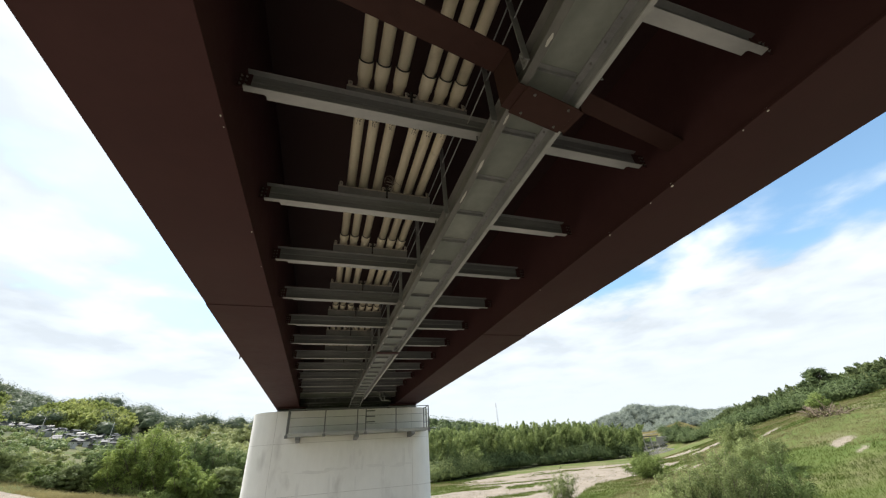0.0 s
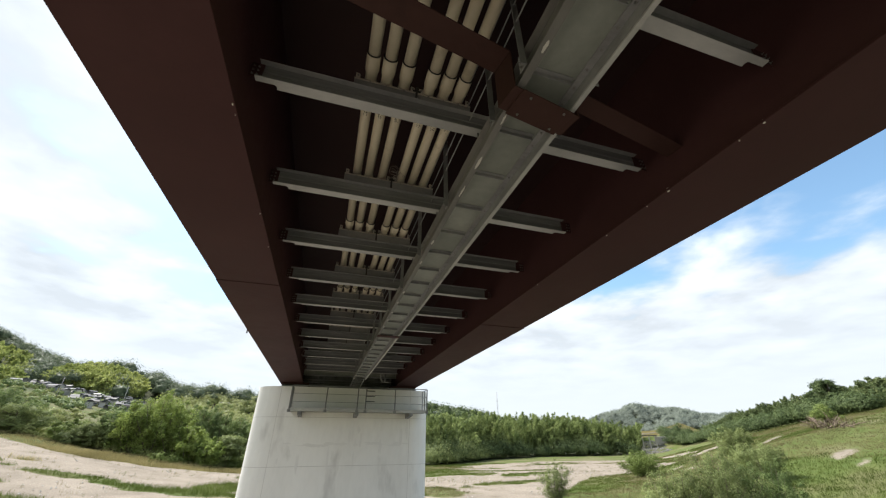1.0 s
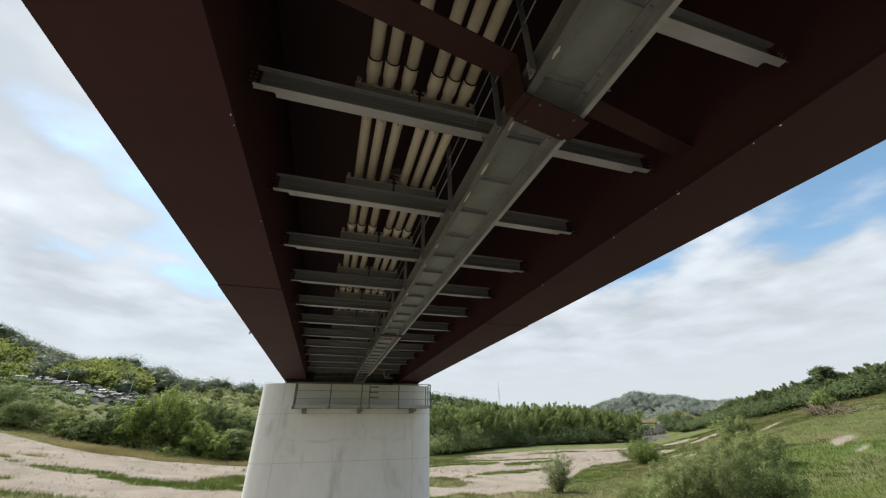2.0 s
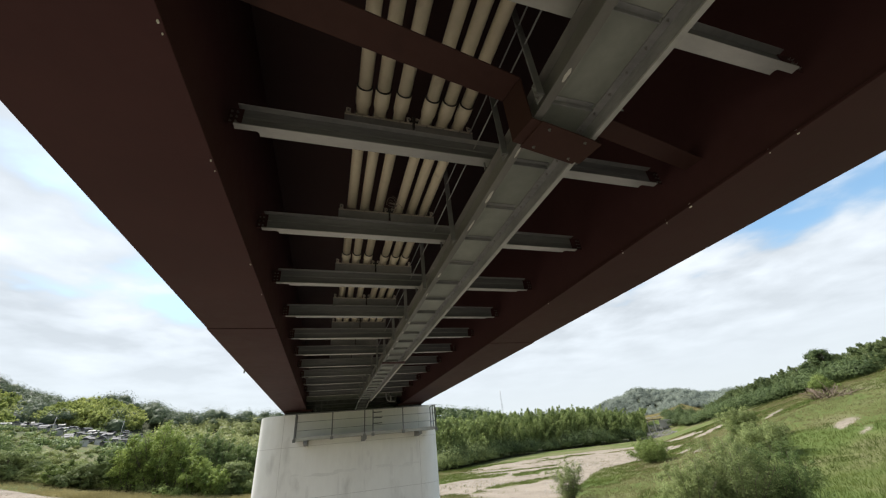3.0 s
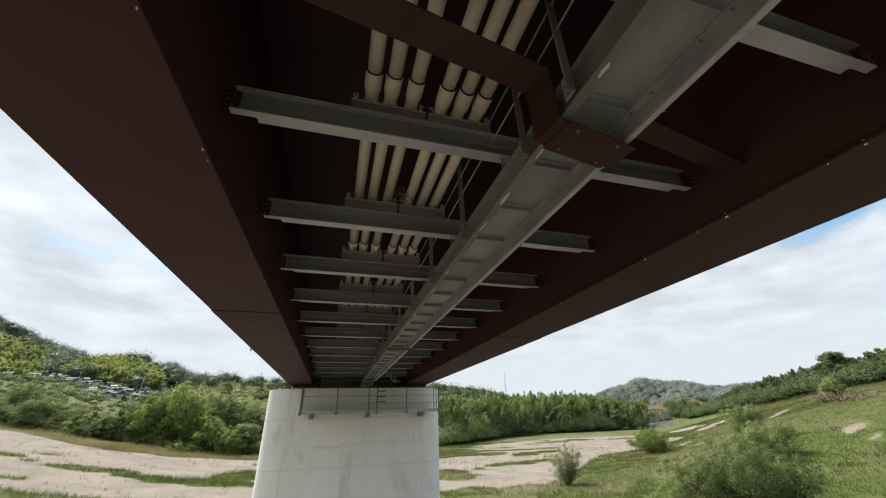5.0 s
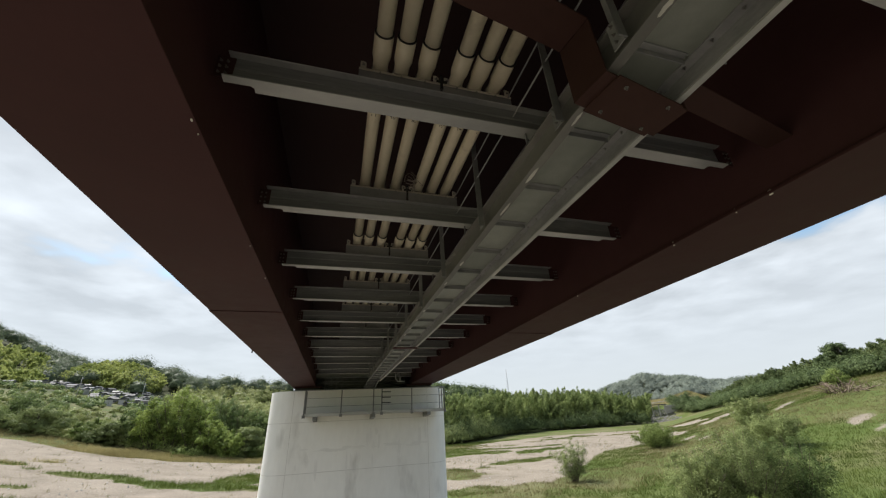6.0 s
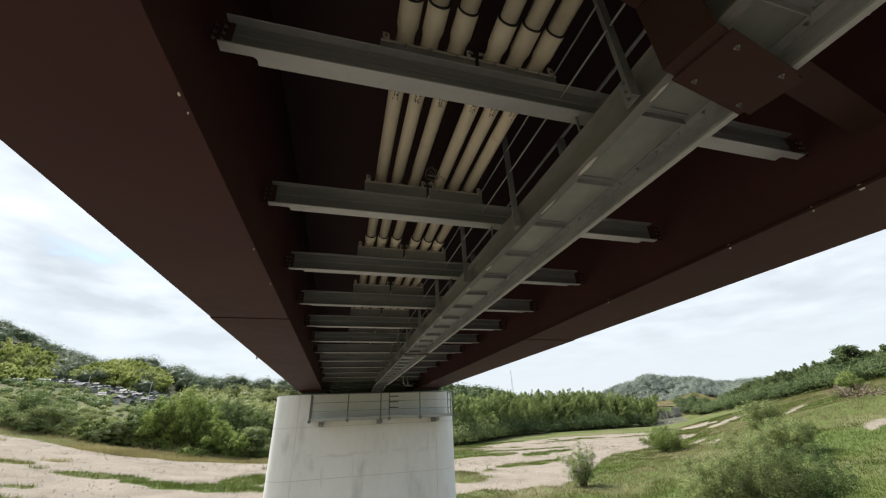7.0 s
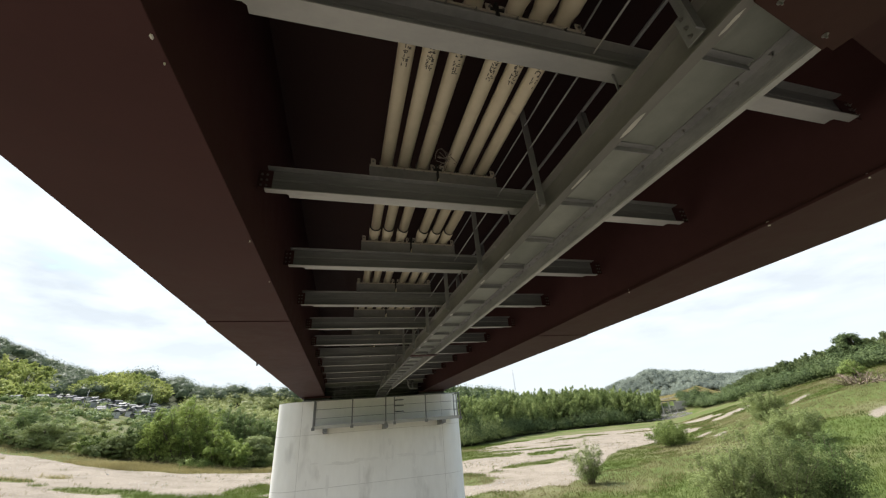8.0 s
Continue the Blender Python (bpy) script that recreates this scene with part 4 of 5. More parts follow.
def leaf_cloud(name, pos, nrm, size, mat, aspect=0.45, parent=None, droop=0.0, rng=None, cores=None, blade=False):
    """Many small leaves as one mesh: pos (n, 3), nrm the way each faces, size (n,)."""
    rng = rng or np.random.default_rng(1)
    n = len(pos)
    a = rng.normal(size=(n, 3))
    a[:, 2] -= droop
    nrm = nrm / (np.linalg.norm(nrm, axis=1, keepdims=True) + 1e-9)
    a -= (a * nrm).sum(1, keepdims=True) * nrm
    a /= np.linalg.norm(a, axis=1, keepdims=True) + 1e-9
    b = np.cross(nrm, a)
    s = np.asarray(size).reshape(-1, 1)
    bend = nrm * s * 0.12
    if blade:
        k = 3
        v = np.stack([pos - a * s * 0.5 + b * s * aspect * 0.6 + bend, pos - a * s * 0.5 - b * s * aspect * 0.6, pos + a * s * 0.6], 1).reshape(-1, 3)
    else:
        k = 4
        v = np.stack([pos - a * s * 0.5, pos + b * s * aspect * 0.5 + bend, pos + a * s * 0.5, pos - b * s * aspect * 0.5 + bend], 1).reshape(-1, 3)
    loops, start = np.arange(k * n), np.arange(0, k * n, k)
    if cores:
        q = cores[1] + len(v)
        v = np.concatenate([v, cores[0]])
        start = np.concatenate([start, k * n + 4 * np.arange(len(q))])
        loops = np.concatenate([loops, q.ravel()])
    me = bpy.data.meshes.new(name)
    me.vertices.add(len(v))
    me.vertices.foreach_set("co", v.astype(np.float32).ravel())
    me.loops.add(len(loops))
    me.loops.foreach_set("vertex_index", loops.astype(np.int32))
    me.polygons.add(len(start))
    me.polygons.foreach_set("loop_start", start.astype(np.int32))
    me.update(calc_edges=True)
    me.materials.append(mat)
    ob = new(name, me)
    if parent:
        ob.parent = parent
    return ob


def polar(bearing, d):
    return d * math.sin(radians(bearing)), d * math.cos(radians(bearing))


def clumps_to_leaves(rng, centres, radii, per, leaf, up=0.35, flat=0.75, rough=0.28):
    """Leaves on the outer shell of many clumps."""
    m = len(centres)
    idx = np.repeat(np.arange(m), per)
    d = rng.normal(size=(len(idx), 3))
    d[:, 2] = np.abs(d[:, 2]) * 0.9 - 0.25 * rng.random(len(idx))
    d /= np.linalg.norm(d, axis=1, keepdims=True)
    # each crown bulges in a few lobes
    az, el = np.arctan2(d[:, 1], d[:, 0]), np.arcsin(np.clip(d[:, 2], -1, 1))
    ph = rng.random((m, 2)) * 6.28
    lobe = 1 + 0.20 * np.sin(4 * az + ph[idx, 0] + 2.2 * el) + 0.14 * np.sin(7 * el + ph[idx, 1] + 2 * az)
    rr = radii[idx] * lobe * (0.50 + 0.5 * rng.random(len(idx)) ** 0.6)
    p = centres[idx] + d * rr[:, None] * np.array([1, 1, flat])
    nrm = d * 1.7 + rng.normal(size=d.shape) * rough + np.array([0, 0, up])
    return p, nrm, leaf * (0.6 + 0.8 * rng.random(len(idx)))


def limb_mesh(rng, base, height, spreadr, stems, r0):
    bm = fresh()
    tips = []
    for k in range(stems):
        an = 2 * math.pi * (k + rng.random()) / stems
        lean = spreadr * (0.25 + 0.6 * rng.random())
        p = [Vector(base) + Vector((math.cos(an) * 0.15 * (stems > 1), math.sin(an) * 0.15 * (stems > 1), 0))]
        n = 5
        for i in range(1, n + 1):
            f = i / n
            p.append(Vector(base) + Vector((math.cos(an) * lean * f ** 1.4 + rng.normal() * 0.03 * height, math.sin(an) * lean * f ** 1.4 + rng.normal() * 0.03 * height, height * 0.85 * f)))
        tube(bm, p, [r0 * (1 - 0.8 * i / n) for i in range(n + 1)], 6)
        tips.append(p)
        for q in range(2, n):
            t = p[q] + Vector((rng.normal() * 0.3 * spreadr, rng.normal() * 0.3 * spreadr, height * 0.18))
            tube(bm, (p[q], (p[q] + t) / 2 + Vector((0, 0, 0.03 * height)), t), [r0 * 0.45, r0 * 0.3, r0 * 0.1], 5)
    return bm, tips


def make_tree(name, label, category, x, y, height, radius, leaf, nclump, per, mat, seed, group="", stems=3, low=0.12, r0=0.12, sink=0.05, crown_pow=0.5):
    """Trunk and limbs under an uneven crown of many leaves in clumps."""
    rng = np.random.default_rng(seed)
    z = gz(x, y) - sink
    t = thing(name, label, category, group, at=(x, y, z))
    bm, _ = limb_mesh(rng, (0, 0, 0), height, radius * 0.7, stems, r0)
    part("trunk", bm, BARK, t)
    f = low + (1 - low) * rng.random(nclump) ** 0.85
    prof = np.sin(np.clip(f, 0.02, 1) ** 0.8 * math.pi * 0.93 + 0.12) ** crown_pow
    an, rad = rng.random(nclump) * 2 * math.pi, np.sqrt(rng.random(nclump))
    wob = 1 + 0.28 * np.sin(3 * an + seed) + 0.18 * np.sin(5 * an + 2 * seed + 6 * f)
    R = radius * prof * wob * rad
    c = np.stack([np.cos(an) * R, np.sin(an) * R, height * (0.06 + 0.90 * f) * (1 - 0.25 * (rad * prof) ** 2 * (f > 0.5))], 1)
    cr = radius * (0.14 + 0.16 * rng.random(nclump)) * (1.35 if nclump < 66 else 1.0)
    p, nrm, s = clumps_to_leaves(rng, c, cr, per, leaf)
    leaf_cloud("crown", p, nrm, s, mat, parent=t, rng=rng)
    return t


def make_willow(label, x, y, height, radius, stems, leaf, per, mat, seed, sink=0.05, name="shrub", tufts_each=9, thick=0.045):
    """A many-stemmed shrub: upright arching stems, each with feathery tufts from its lower third to its tip."""
    rng = np.random.default_rng(seed)
    t = thing(name, label, name, at=(x, y, gz(x, y) - sink))
    bm, tufts, sizes = fresh(), [], []
    for k in range(stems):
        an = 2.4 * k + rng.random() * 0.7
        out = radius * math.sqrt((k + 0.5) / stems) * (0.75 + 0.4 * rng.random())
        top = height * (1.02 - 0.42 * (out / radius) ** 2) * (0.74 + 0.30 * rng.random())
        pts = []
        for i in range(6):
            f = i / 5
            pts.append(Vector((math.cos(an) * out * (0.15 + 0.85 * f ** 1.25) + rng.normal() * 0.05, math.sin(an) * out * (0.15 + 0.85 * f ** 1.25) + rng.normal() * 0.05, top * f)))
        tube(bm, pts, [thick * (1 - 0.85 * i / 5) for i in range(6)], 5)
        for j in range(tufts_each):
            f = 0.16 + 0.84 * (j + rng.random()) / tufts_each
            i = min(4, int(f * 5))
            c = pts[i].lerp(pts[i + 1], f * 5 - i)
            w = radius * (0.20 - 0.10 * f) * (0.7 + 0.6 * rng.random())
            tufts.append((c.x + rng.normal() * w * 1.1, c.y + rng.normal() * w * 1.1, c.z + rng.normal() * w * 0.4))
            sizes.append(w * 1.15)
    part("trunk", bm, BARK, t)
    p, nrm, sz = clumps_to_leaves(rng, np.array(tufts), np.array(sizes), per, leaf, flat=1.5, rough=0.4)
    leaf_cloud("crown", p, nrm, sz, mat, aspect=0.34, parent=t, droop=-0.6, rng=rng)
    return t


def bamboo_points(rng, xs, ys, heights, per, leaf, lean, an):
    """Leaves along arching culms: full from a third of the height to the drooping tip."""
    m = len(xs)
    idx = np.repeat(np.arange(m), per)
    f = 0.06 + 0.94 * rng.random(len(idx)) ** 0.75
    ln = lean * (0.5 + rng.random(m))
    off = ln[idx] * np.clip(f - 0.35, 0, 1) ** 2 * 2.0
    r = 0.058 * heights[idx] * np.sin(np.clip(f, 0, 1) ** 0.9 * math.pi) ** 0.7 + 0.12
    q = rng.normal(size=(len(idx), 3)) * (r * 0.62)[:, None]
    p = np.stack([xs[idx] + np.cos(an[idx]) * off, ys[idx] + np.sin(an[idx]) * off, ground(xs, ys)[idx] + heights[idx] * (f - 0.06 * np.clip(f - 0.8, 0, 1) * 5)], 1)
    p = p + q * np.array([1, 1, 0.5])
    nrm = q / (r * 0.62)[:, None] + np.stack([np.cos(an[idx]), np.sin(an[idx]), 0.7 + 0 * f], 1) * 0.8 + rng.normal(size=p.shape) * 0.35
    return p, nrm, leaf * (0.6 + 0.8 * rng.random(len(idx)))


def make_grove(name, label, category, mat, seed, bearing, dist, height, count, per, leaf, aspect=0.28, lean=1.6, droop=-1.5):
    """A stand of bamboo; bearing, dist and height are (low, high) or arrays of knots along the bearing: (bearings), (near), (far), (heights)."""
    rng = np.random.default_rng(seed)
    m = max(1, count // 4)
    be = bearing[0] + (bearing[-1] - bearing[0]) * rng.random(m)
    d0, d1, hh = np.interp(be, bearing, dist[0]), np.interp(be, bearing, dist[1]), np.interp(be, bearing, height)
    v = rng.random(m) ** 1.3
    d = d0 + (d1 - d0) * v
    hc = hh * (0.80 + 0.24 * rng.random(m)) * np.clip(v / 0.12, 0.5, 1)
    k = rng.integers(0, m, count)
    an, ro = rng.random(count) * 2 * math.pi, np.abs(rng.normal(size=count))
    sp = 0.13 * hc[k]
    xs, ys = (d * np.sin(np.radians(be)))[k] + np.cos(an) * ro * sp, (d * np.cos(np.radians(be)))[k] + np.sin(an) * ro * sp
    hs = hc[k] * (1.0 - 0.09 * ro + 0.16 * rng.random(count))
    hs = np.maximum(hs, 0.4 * hc[k])
    p, nrm, s = bamboo_points(rng, xs, ys, hs, per, leaf, lean * (0.35 + 0.8 * ro), an)
    return tagged(leaf_cloud(name, p, nrm, s, mat, aspect, droop=droop, rng=rng, blade=True), label, category, kind="stuff")


def make_woods(name, label, mat, seed, bearing, dist, count, per, clump, leaf, lift=3.0, keep=None):
    """A far wooded slope: rounded crowns of leaves over the ground."""
    rng = np.random.default_rng(seed)
    be = bearing[0] + (bearing[1] - bearing[0]) * rng.random(count)
    d = dist[0] + (dist[1] - dist[0]) * rng.random(count)
    xs, ys = d * np.sin(np.radians(be)), d * np.cos(np.radians(be))
    if keep is not None:
        k = keep(be, d, xs, ys)
        xs, ys = xs[k], ys[k]
    c = np.stack([xs, ys, ground(xs, ys) + lift * (0.5 + rng.random(len(xs)))], 1)
    r = clump * (0.6 + 0.8 * rng.random(len(xs)))
    p, nrm, s = clumps_to_leaves(rng, c, r, per, leaf, flat=0.95, up=0.3)
    return tagged(leaf_cloud(name, p, nrm, s, mat, 0.7, rng=rng, blade=True, cores=crown_cores(rng, c, r * 0.62)), label, "woods", kind="stuff")


def make_scrub(name, label, mat, seed, bearing, dist, clump, count, per, leaf):
    """Low rounded bushes in a belt along knots of bearing."""
    rng = np.random.default_rng(seed)
    be = bearing[0] + (bearing[-1] - bearing[0]) * rng.random(count)
    d0, d1 = np.interp(be, bearing, dist[0]), np.interp(be, bearing, dist[1])
    d = d0 + (d1 - d0) * rng.random(count)
    xs, ys = d * np.sin(np.radians(be)), d * np.cos(np.radians(be))
    r = clump * (0.55 + 0.75 * rng.random(count)) * (0.6 + 0.8 * fbm2(xs, ys, 12))
    c = np.stack([xs, ys, ground(xs, ys) + r * 0.45], 1)
    p, nrm, s = clumps_to_leaves(rng, c, r, per, leaf, flat=0.95)
    return tagged(leaf_cloud(name, p, nrm, s, mat, 0.55, rng=rng), label, "scrub", kind="stuff")


# the shrubs on the river bed, nearest first
make_willow("large loose grey-green willow shrub in rough grass", 27.9, 23.2, 5.7, 3.3, 30, 0.12, 110, LEAF_C, 11)
make_willow("spreading grey-green willow shrub beside a taller one", 25.0, 24.4, 4.4, 2.7, 22, 0.12, 110, LEAF_C, 18)
make_willow("dense darker green willow shrub behind others", 31.2, 22.2, 4.7, 2.7, 26, 0.12, 120, LEAF_B, 36)
make_willow("low pale green shrub at the foot of a willow", 25.6, 20.6, 2.0, 1.7, 14, 0.10, 100, LEAF_A, 12)
x, y = polar(32.2, 50.5)
make_willow("small upright willow shrub beside the sand", x, y, 4.5, 2.4, 20, 0.13, 60, LEAF_C, 13)
x, y = polar(42.8, 84)
make_willow("round dense green shrub on the sand", x, y, 3.7, 3.8, 30, 0.18, 110, LEAF_A, 14)
x, y = polar(53.0, 78)
make_willow("grey-green shrub on the grassy slope", x, y, 4.9, 3.3, 22, 0.19, 100, LEAF_C, 15)
x, y = polar(54.3, 64)
make_willow("low grey-green shrub behind a large willow", x, y, 3.7, 3.9, 24, 0.18, 100, LEAF_C, 19)
x, y = polar(61.4, 112)
make_tree("shrub", "round pale shrub below the bamboo wood", "shrub", x, y, 3.2, 2.7, 0.26, 50, 100, LEAF_A, 16, stems=4, low=0.02)


def make_brush_heap(x, y, r, h, seed):
    """A heap of dead branches lying over one another, with a few green shoots."""
    rng = np.random.default_rng(seed)
    t = thing("brush_heap", "heap of dead brown branches on the grassy slope", "brush heap", at=(x, y, gz(x, y) - 0.1))
    for k in range(46):
        an, ro = rng.random() * 6.28, r * math.sqrt(rng.random())
        base = Vector((math.cos(an) * ro, math.sin(an) * ro, h * 0.15 * rng.random()))
        d = Vector((rng.normal() * 0.7 + math.cos(an) * 0.3, rng.normal() * 0.7 + math.sin(an) * 0.3, 0.35 + 0.6 * rng.random())).normalized()
        l = h * (0.7 + 0.9 * rng.random()) * (1.15 - 0.5 * ro / r)
        mid = base + d * l * 0.5 + Vector((rng.normal(), rng.normal(), rng.normal())) * 0.1
        bm = fresh()
        tube(bm, (base, mid, base + d * l), [0.09, 0.06, 0.02], 5)
        for q in range(3):
            p = base.lerp(base + d * l, 0.35 + 0.2 * q)
            tube(bm, (p, p + Vector((rng.normal(), rng.normal(), 0.6 + rng.random())) * 0.35), [0.03, 0.01], 4)
        part("branch", bm, DRYWOOD, t)
    return t


x, y = polar(61.9, 95)
make_brush_heap(x, y, 3.0, 2.3, 17)

# the trees across the river bed beside the village
for (be, d, h, r, mat, seed, lab) in (
        (-18.3, 112, 13.2, 6.5, LEAF_T, 21, "tall feathery bright green tree on the far bank"),
        (-16.4, 111, 11.8, 5.5, LEAF_T, 22, "rounded bright green tree beside a taller one"),
        (-14.6, 106, 7.6, 4.2, LEAF_T, 29, "low bright green tree spreading over the bank"),
        (-12.6, 104, 5.2, 3.8, LEAF_T, 35, "low bright green tree at the foot of taller ones"),
        (-20.6, 112, 10.2, 4.5, LEAF_T, 25, "bright green tree leaning out from the group"),
        (-22.0, 117, 8.4, 4.4, LEAF_B, 24, "dark green tree at the edge of the group"),
        (-14.0, 126, 13.6, 6.0, LEAF_B, 23, "tall dark green tree on the far bank"),
        (-11.7, 125, 12.2, 5.6, LEAF_B, 26, "dark green tree at the edge of the thicket"),
        (-9.6, 124, 11.4, 5.2, LEAF_B, 27, "dark green tree beside the pier"),
        (-7.0, 122, 10.5, 6.0, LEAF_B, 28, "dark green tree behind the pier"),
        (-10.4, 108, 6.2, 4.4, LEAF_C, 30, "low grey-green tree before the thicket"),
        (-31.4, 131, 7.2, 6.4, LEAF_B, 31, "dark round tree above the far bank"),
        (-30.2, 125, 4.6, 5.2, LEAF_C, 32, "grey-green thicket tree on the far bank"),
        (-26.0, 119, 3.7, 3.6, LEAF_A, 33, "low green thicket tree on the far bank"),
        (-24.2, 116, 4.0, 3.6, LEAF_C, 34, "grey-green thicket tree on the far bank")):
    x, y = polar(be, d)
    if mat is LEAF_C:
        make_tree("tree", lab, "tree", x, y, h, r, 0.30, 64, 330, mat, seed, stems=4, low=0.0, r0=0.16)
    else:
        make_willow(lab, x, y, h * 1.04, r, 22, 0.36, 90, mat, seed, name="tree", tufts_each=10, thick=0.16)

# bamboo along the river bed, and the thicket at its foot
make_grove("bamboo_grove", "long stand of bright green bamboo along the river bed", "bamboo", BAMBOO, 41, (14.5, 17, 24, 30, 37, 41, 43.2), ((127, 130, 168, 196, 214, 226, 232), (150, 158, 202, 232, 252, 256, 250)), (14.3, 15.0, 17.2, 17.8, 18.8, 14.0, 10.8), 1250, 280, 0.85, aspect=0.2, lean=3.0)
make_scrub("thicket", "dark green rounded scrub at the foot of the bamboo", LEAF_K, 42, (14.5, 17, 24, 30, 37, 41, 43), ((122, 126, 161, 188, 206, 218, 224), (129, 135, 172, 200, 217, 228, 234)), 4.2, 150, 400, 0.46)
make_scrub("thicket", "grey-green rounded scrub before the bamboo", LEAF_C, 48, (14.5, 17, 20, 23.5), ((119, 122, 136, 152), (126, 130, 146, 164)), 3.7, 50, 380, 0.40)
make_scrub("thicket", "olive scrub on the far bank", LEAF_S, 43, (-40, -33, -27, -22, -17), ((136, 128, 118, 111, 107), (215, 205, 180, 142, 116)), 1.35, 230, 190, 0.28)
make_scrub("thicket", "green scrub on the far bank", LEAF_A, 49, (-40, -33, -27, -22, -17), ((138, 130, 119, 112, 108), (215, 205, 180, 142, 118)), 1.15, 150, 190, 0.28)
make_scrub("thicket", "green scrub between the trees and the pier", LEAF_A, 44, (-18, -12, -6), ((99, 105, 111), (112, 118, 122)), 1.6, 90, 200, 0.30)
# wood on the slope
make_grove("bamboo_grove", "dense bamboo wood along the top of the slope", "bamboo", BAMBOO_D, 45, (50.5, 54, 58, 63, 69, 76), ((255, 190, 165, 142, 128, 112), (300, 250, 225, 205, 190, 180)), (5.5, 7.5, 7.4, 6.8, 6.5, 7), 1500, 260, 0.55, aspect=0.24, lean=1.8)
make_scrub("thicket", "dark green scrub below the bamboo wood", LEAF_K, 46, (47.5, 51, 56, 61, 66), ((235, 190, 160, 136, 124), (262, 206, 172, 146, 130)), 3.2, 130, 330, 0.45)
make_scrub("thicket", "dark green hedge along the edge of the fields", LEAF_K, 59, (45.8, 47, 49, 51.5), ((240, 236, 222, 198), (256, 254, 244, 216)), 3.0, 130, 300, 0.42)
x, y = polar(62.4, 150)
make_tree("tree", "tall dark spreading tree among the bamboo", "tree", x, y, 8.8, 5.0, 0.40, 150, 130, LEAF_K, 47, stems=3, r0=0.3)

# wooded hills behind
make_woods("hill_woods", "dark green woods on the far hills", LEAF_H, 51, (-46, -6), (300, 660), 1100, 400, 6.6, 0.72, 4.0, keep=lambda be, d, x, y: (ground(x, y) > 31) & ~((be < -31) & (d < 440)) & ~((be > -30.6) & (be < -20.8) & (d < 374) & (np.sin(x * 3.7 + y * 1.9) < 0.82)))
make_grove("hill_bamboo", "yellow-green bamboo on the hillside", "bamboo", BAMBOO_Y, 52, (-44, -38, -31.0), ((285, 290, 300), (450, 450, 430)), (11, 11, 9), 1100, 90, 1.5, aspect=0.3, lean=2.6)
make_grove("hill_bamboo", "sunlit yellow-green bamboo below the hilltop", "bamboo", BAMBOO_Y, 53, (-29.0, -25, -21.0), ((322, 318, 325), (364, 362, 358)), (9, 10, 8), 900, 110, 1.3, aspect=0.3, lean=2.4)
make_woods("hill_woods", "dark trees among the village gardens", LEAF_B, 54, (-34, -8), (190, 310), 190, 130, 2.0, 0.6, 0.4, keep=lambda be, d, x, y: ~((be > -30.6) & (be < -27.0) & (d > 285)))
make_woods("hill_woods", "olive hedges and orchards by the village", LEAF_S, 58, (-34, -8), (175, 300), 260, 110, 1.35, 0.5, 0.2)
make_woods("hill_woods", "mixed trees on the ridge beyond the pier", LEAF_S, 55, (-19, -5), (270, 380), 300, 110, 4.6, 1.1, 1.6)
make_woods("hill_woods", "woods on the distant hills, pale haze in their leaf colour", LEAF_HAZE, 56, (36, 58), (720, 1000), 1900, 150, 6.5, 1.5, 3.0, keep=lambda be, d, x, y: ground(x, y) > 14)
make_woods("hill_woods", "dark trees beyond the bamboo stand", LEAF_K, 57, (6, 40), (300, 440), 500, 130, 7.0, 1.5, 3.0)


# ---- grass ----
def make_grass(name, label, mat, seed, count, xr, yr, height, keep):
    rng = np.random.default_rng(seed)
    x, y = xr[0] + (xr[1] - xr[0]) * rng.random(count), yr[0] + (yr[1] - yr[0]) * rng.random(count)
    k = keep(x, y)
    x, y = x[k], y[k]
    n = len(x)
    z = ground(x, y)
    per = 5
    idx = np.repeat(np.arange(n), per)
    hh = height * (0.5 + 0.9 * rng.random(n)) * (0.5 + fbm2(x, y, 5))
    p = np.stack([x[idx] + rng.normal(size=n * per) * 0.22, y[idx] + rng.normal(size=n * per) * 0.22, z[idx] + hh[idx] * 0.42], 1)
    nrm = rng.normal(size=p.shape) * np.array([1, 1, 0.25])
    nrm /= np.linalg.norm(nrm, axis=1, keepdims=True)
    up = np.array([0, 0, 1.0]) + rng.normal(size=p.shape) * 0.28
    a = up - (up * nrm).sum(1, keepdims=True) * nrm
    a /= np.linalg.norm(a, axis=1, keepdims=True)
    b = np.cross(nrm, a)
    s, w = hh[idx][:, None], (0.02 + 0.03 * rng.random(n * per))[:, None]
    v = np.stack([p - a * s * 0.5 - b * w * 0.5, p - a * s * 0.5 + b * w * 0.5, p + a * s * 0.5], 1).reshape(-1, 3)
    me = bpy.data.meshes.new(name)
    m = n * per
    me.vertices.add(3 * m)
    me.vertices.foreach_set("co", v.astype(np.float32).ravel())
    me.loops.add(3 * m)
    me.loops.foreach_set("vertex_index", np.arange(3 * m, dtype=np.int32))
    me.polygons.add(m)
    me.polygons.foreach_set("loop_start", np.arange(0, 3 * m, 3, dtype=np.int32))
    me.update(calc_edges=True)
    me.materials.append(mat)
    return tagged(new(name, me), label, "grass", kind="stuff")


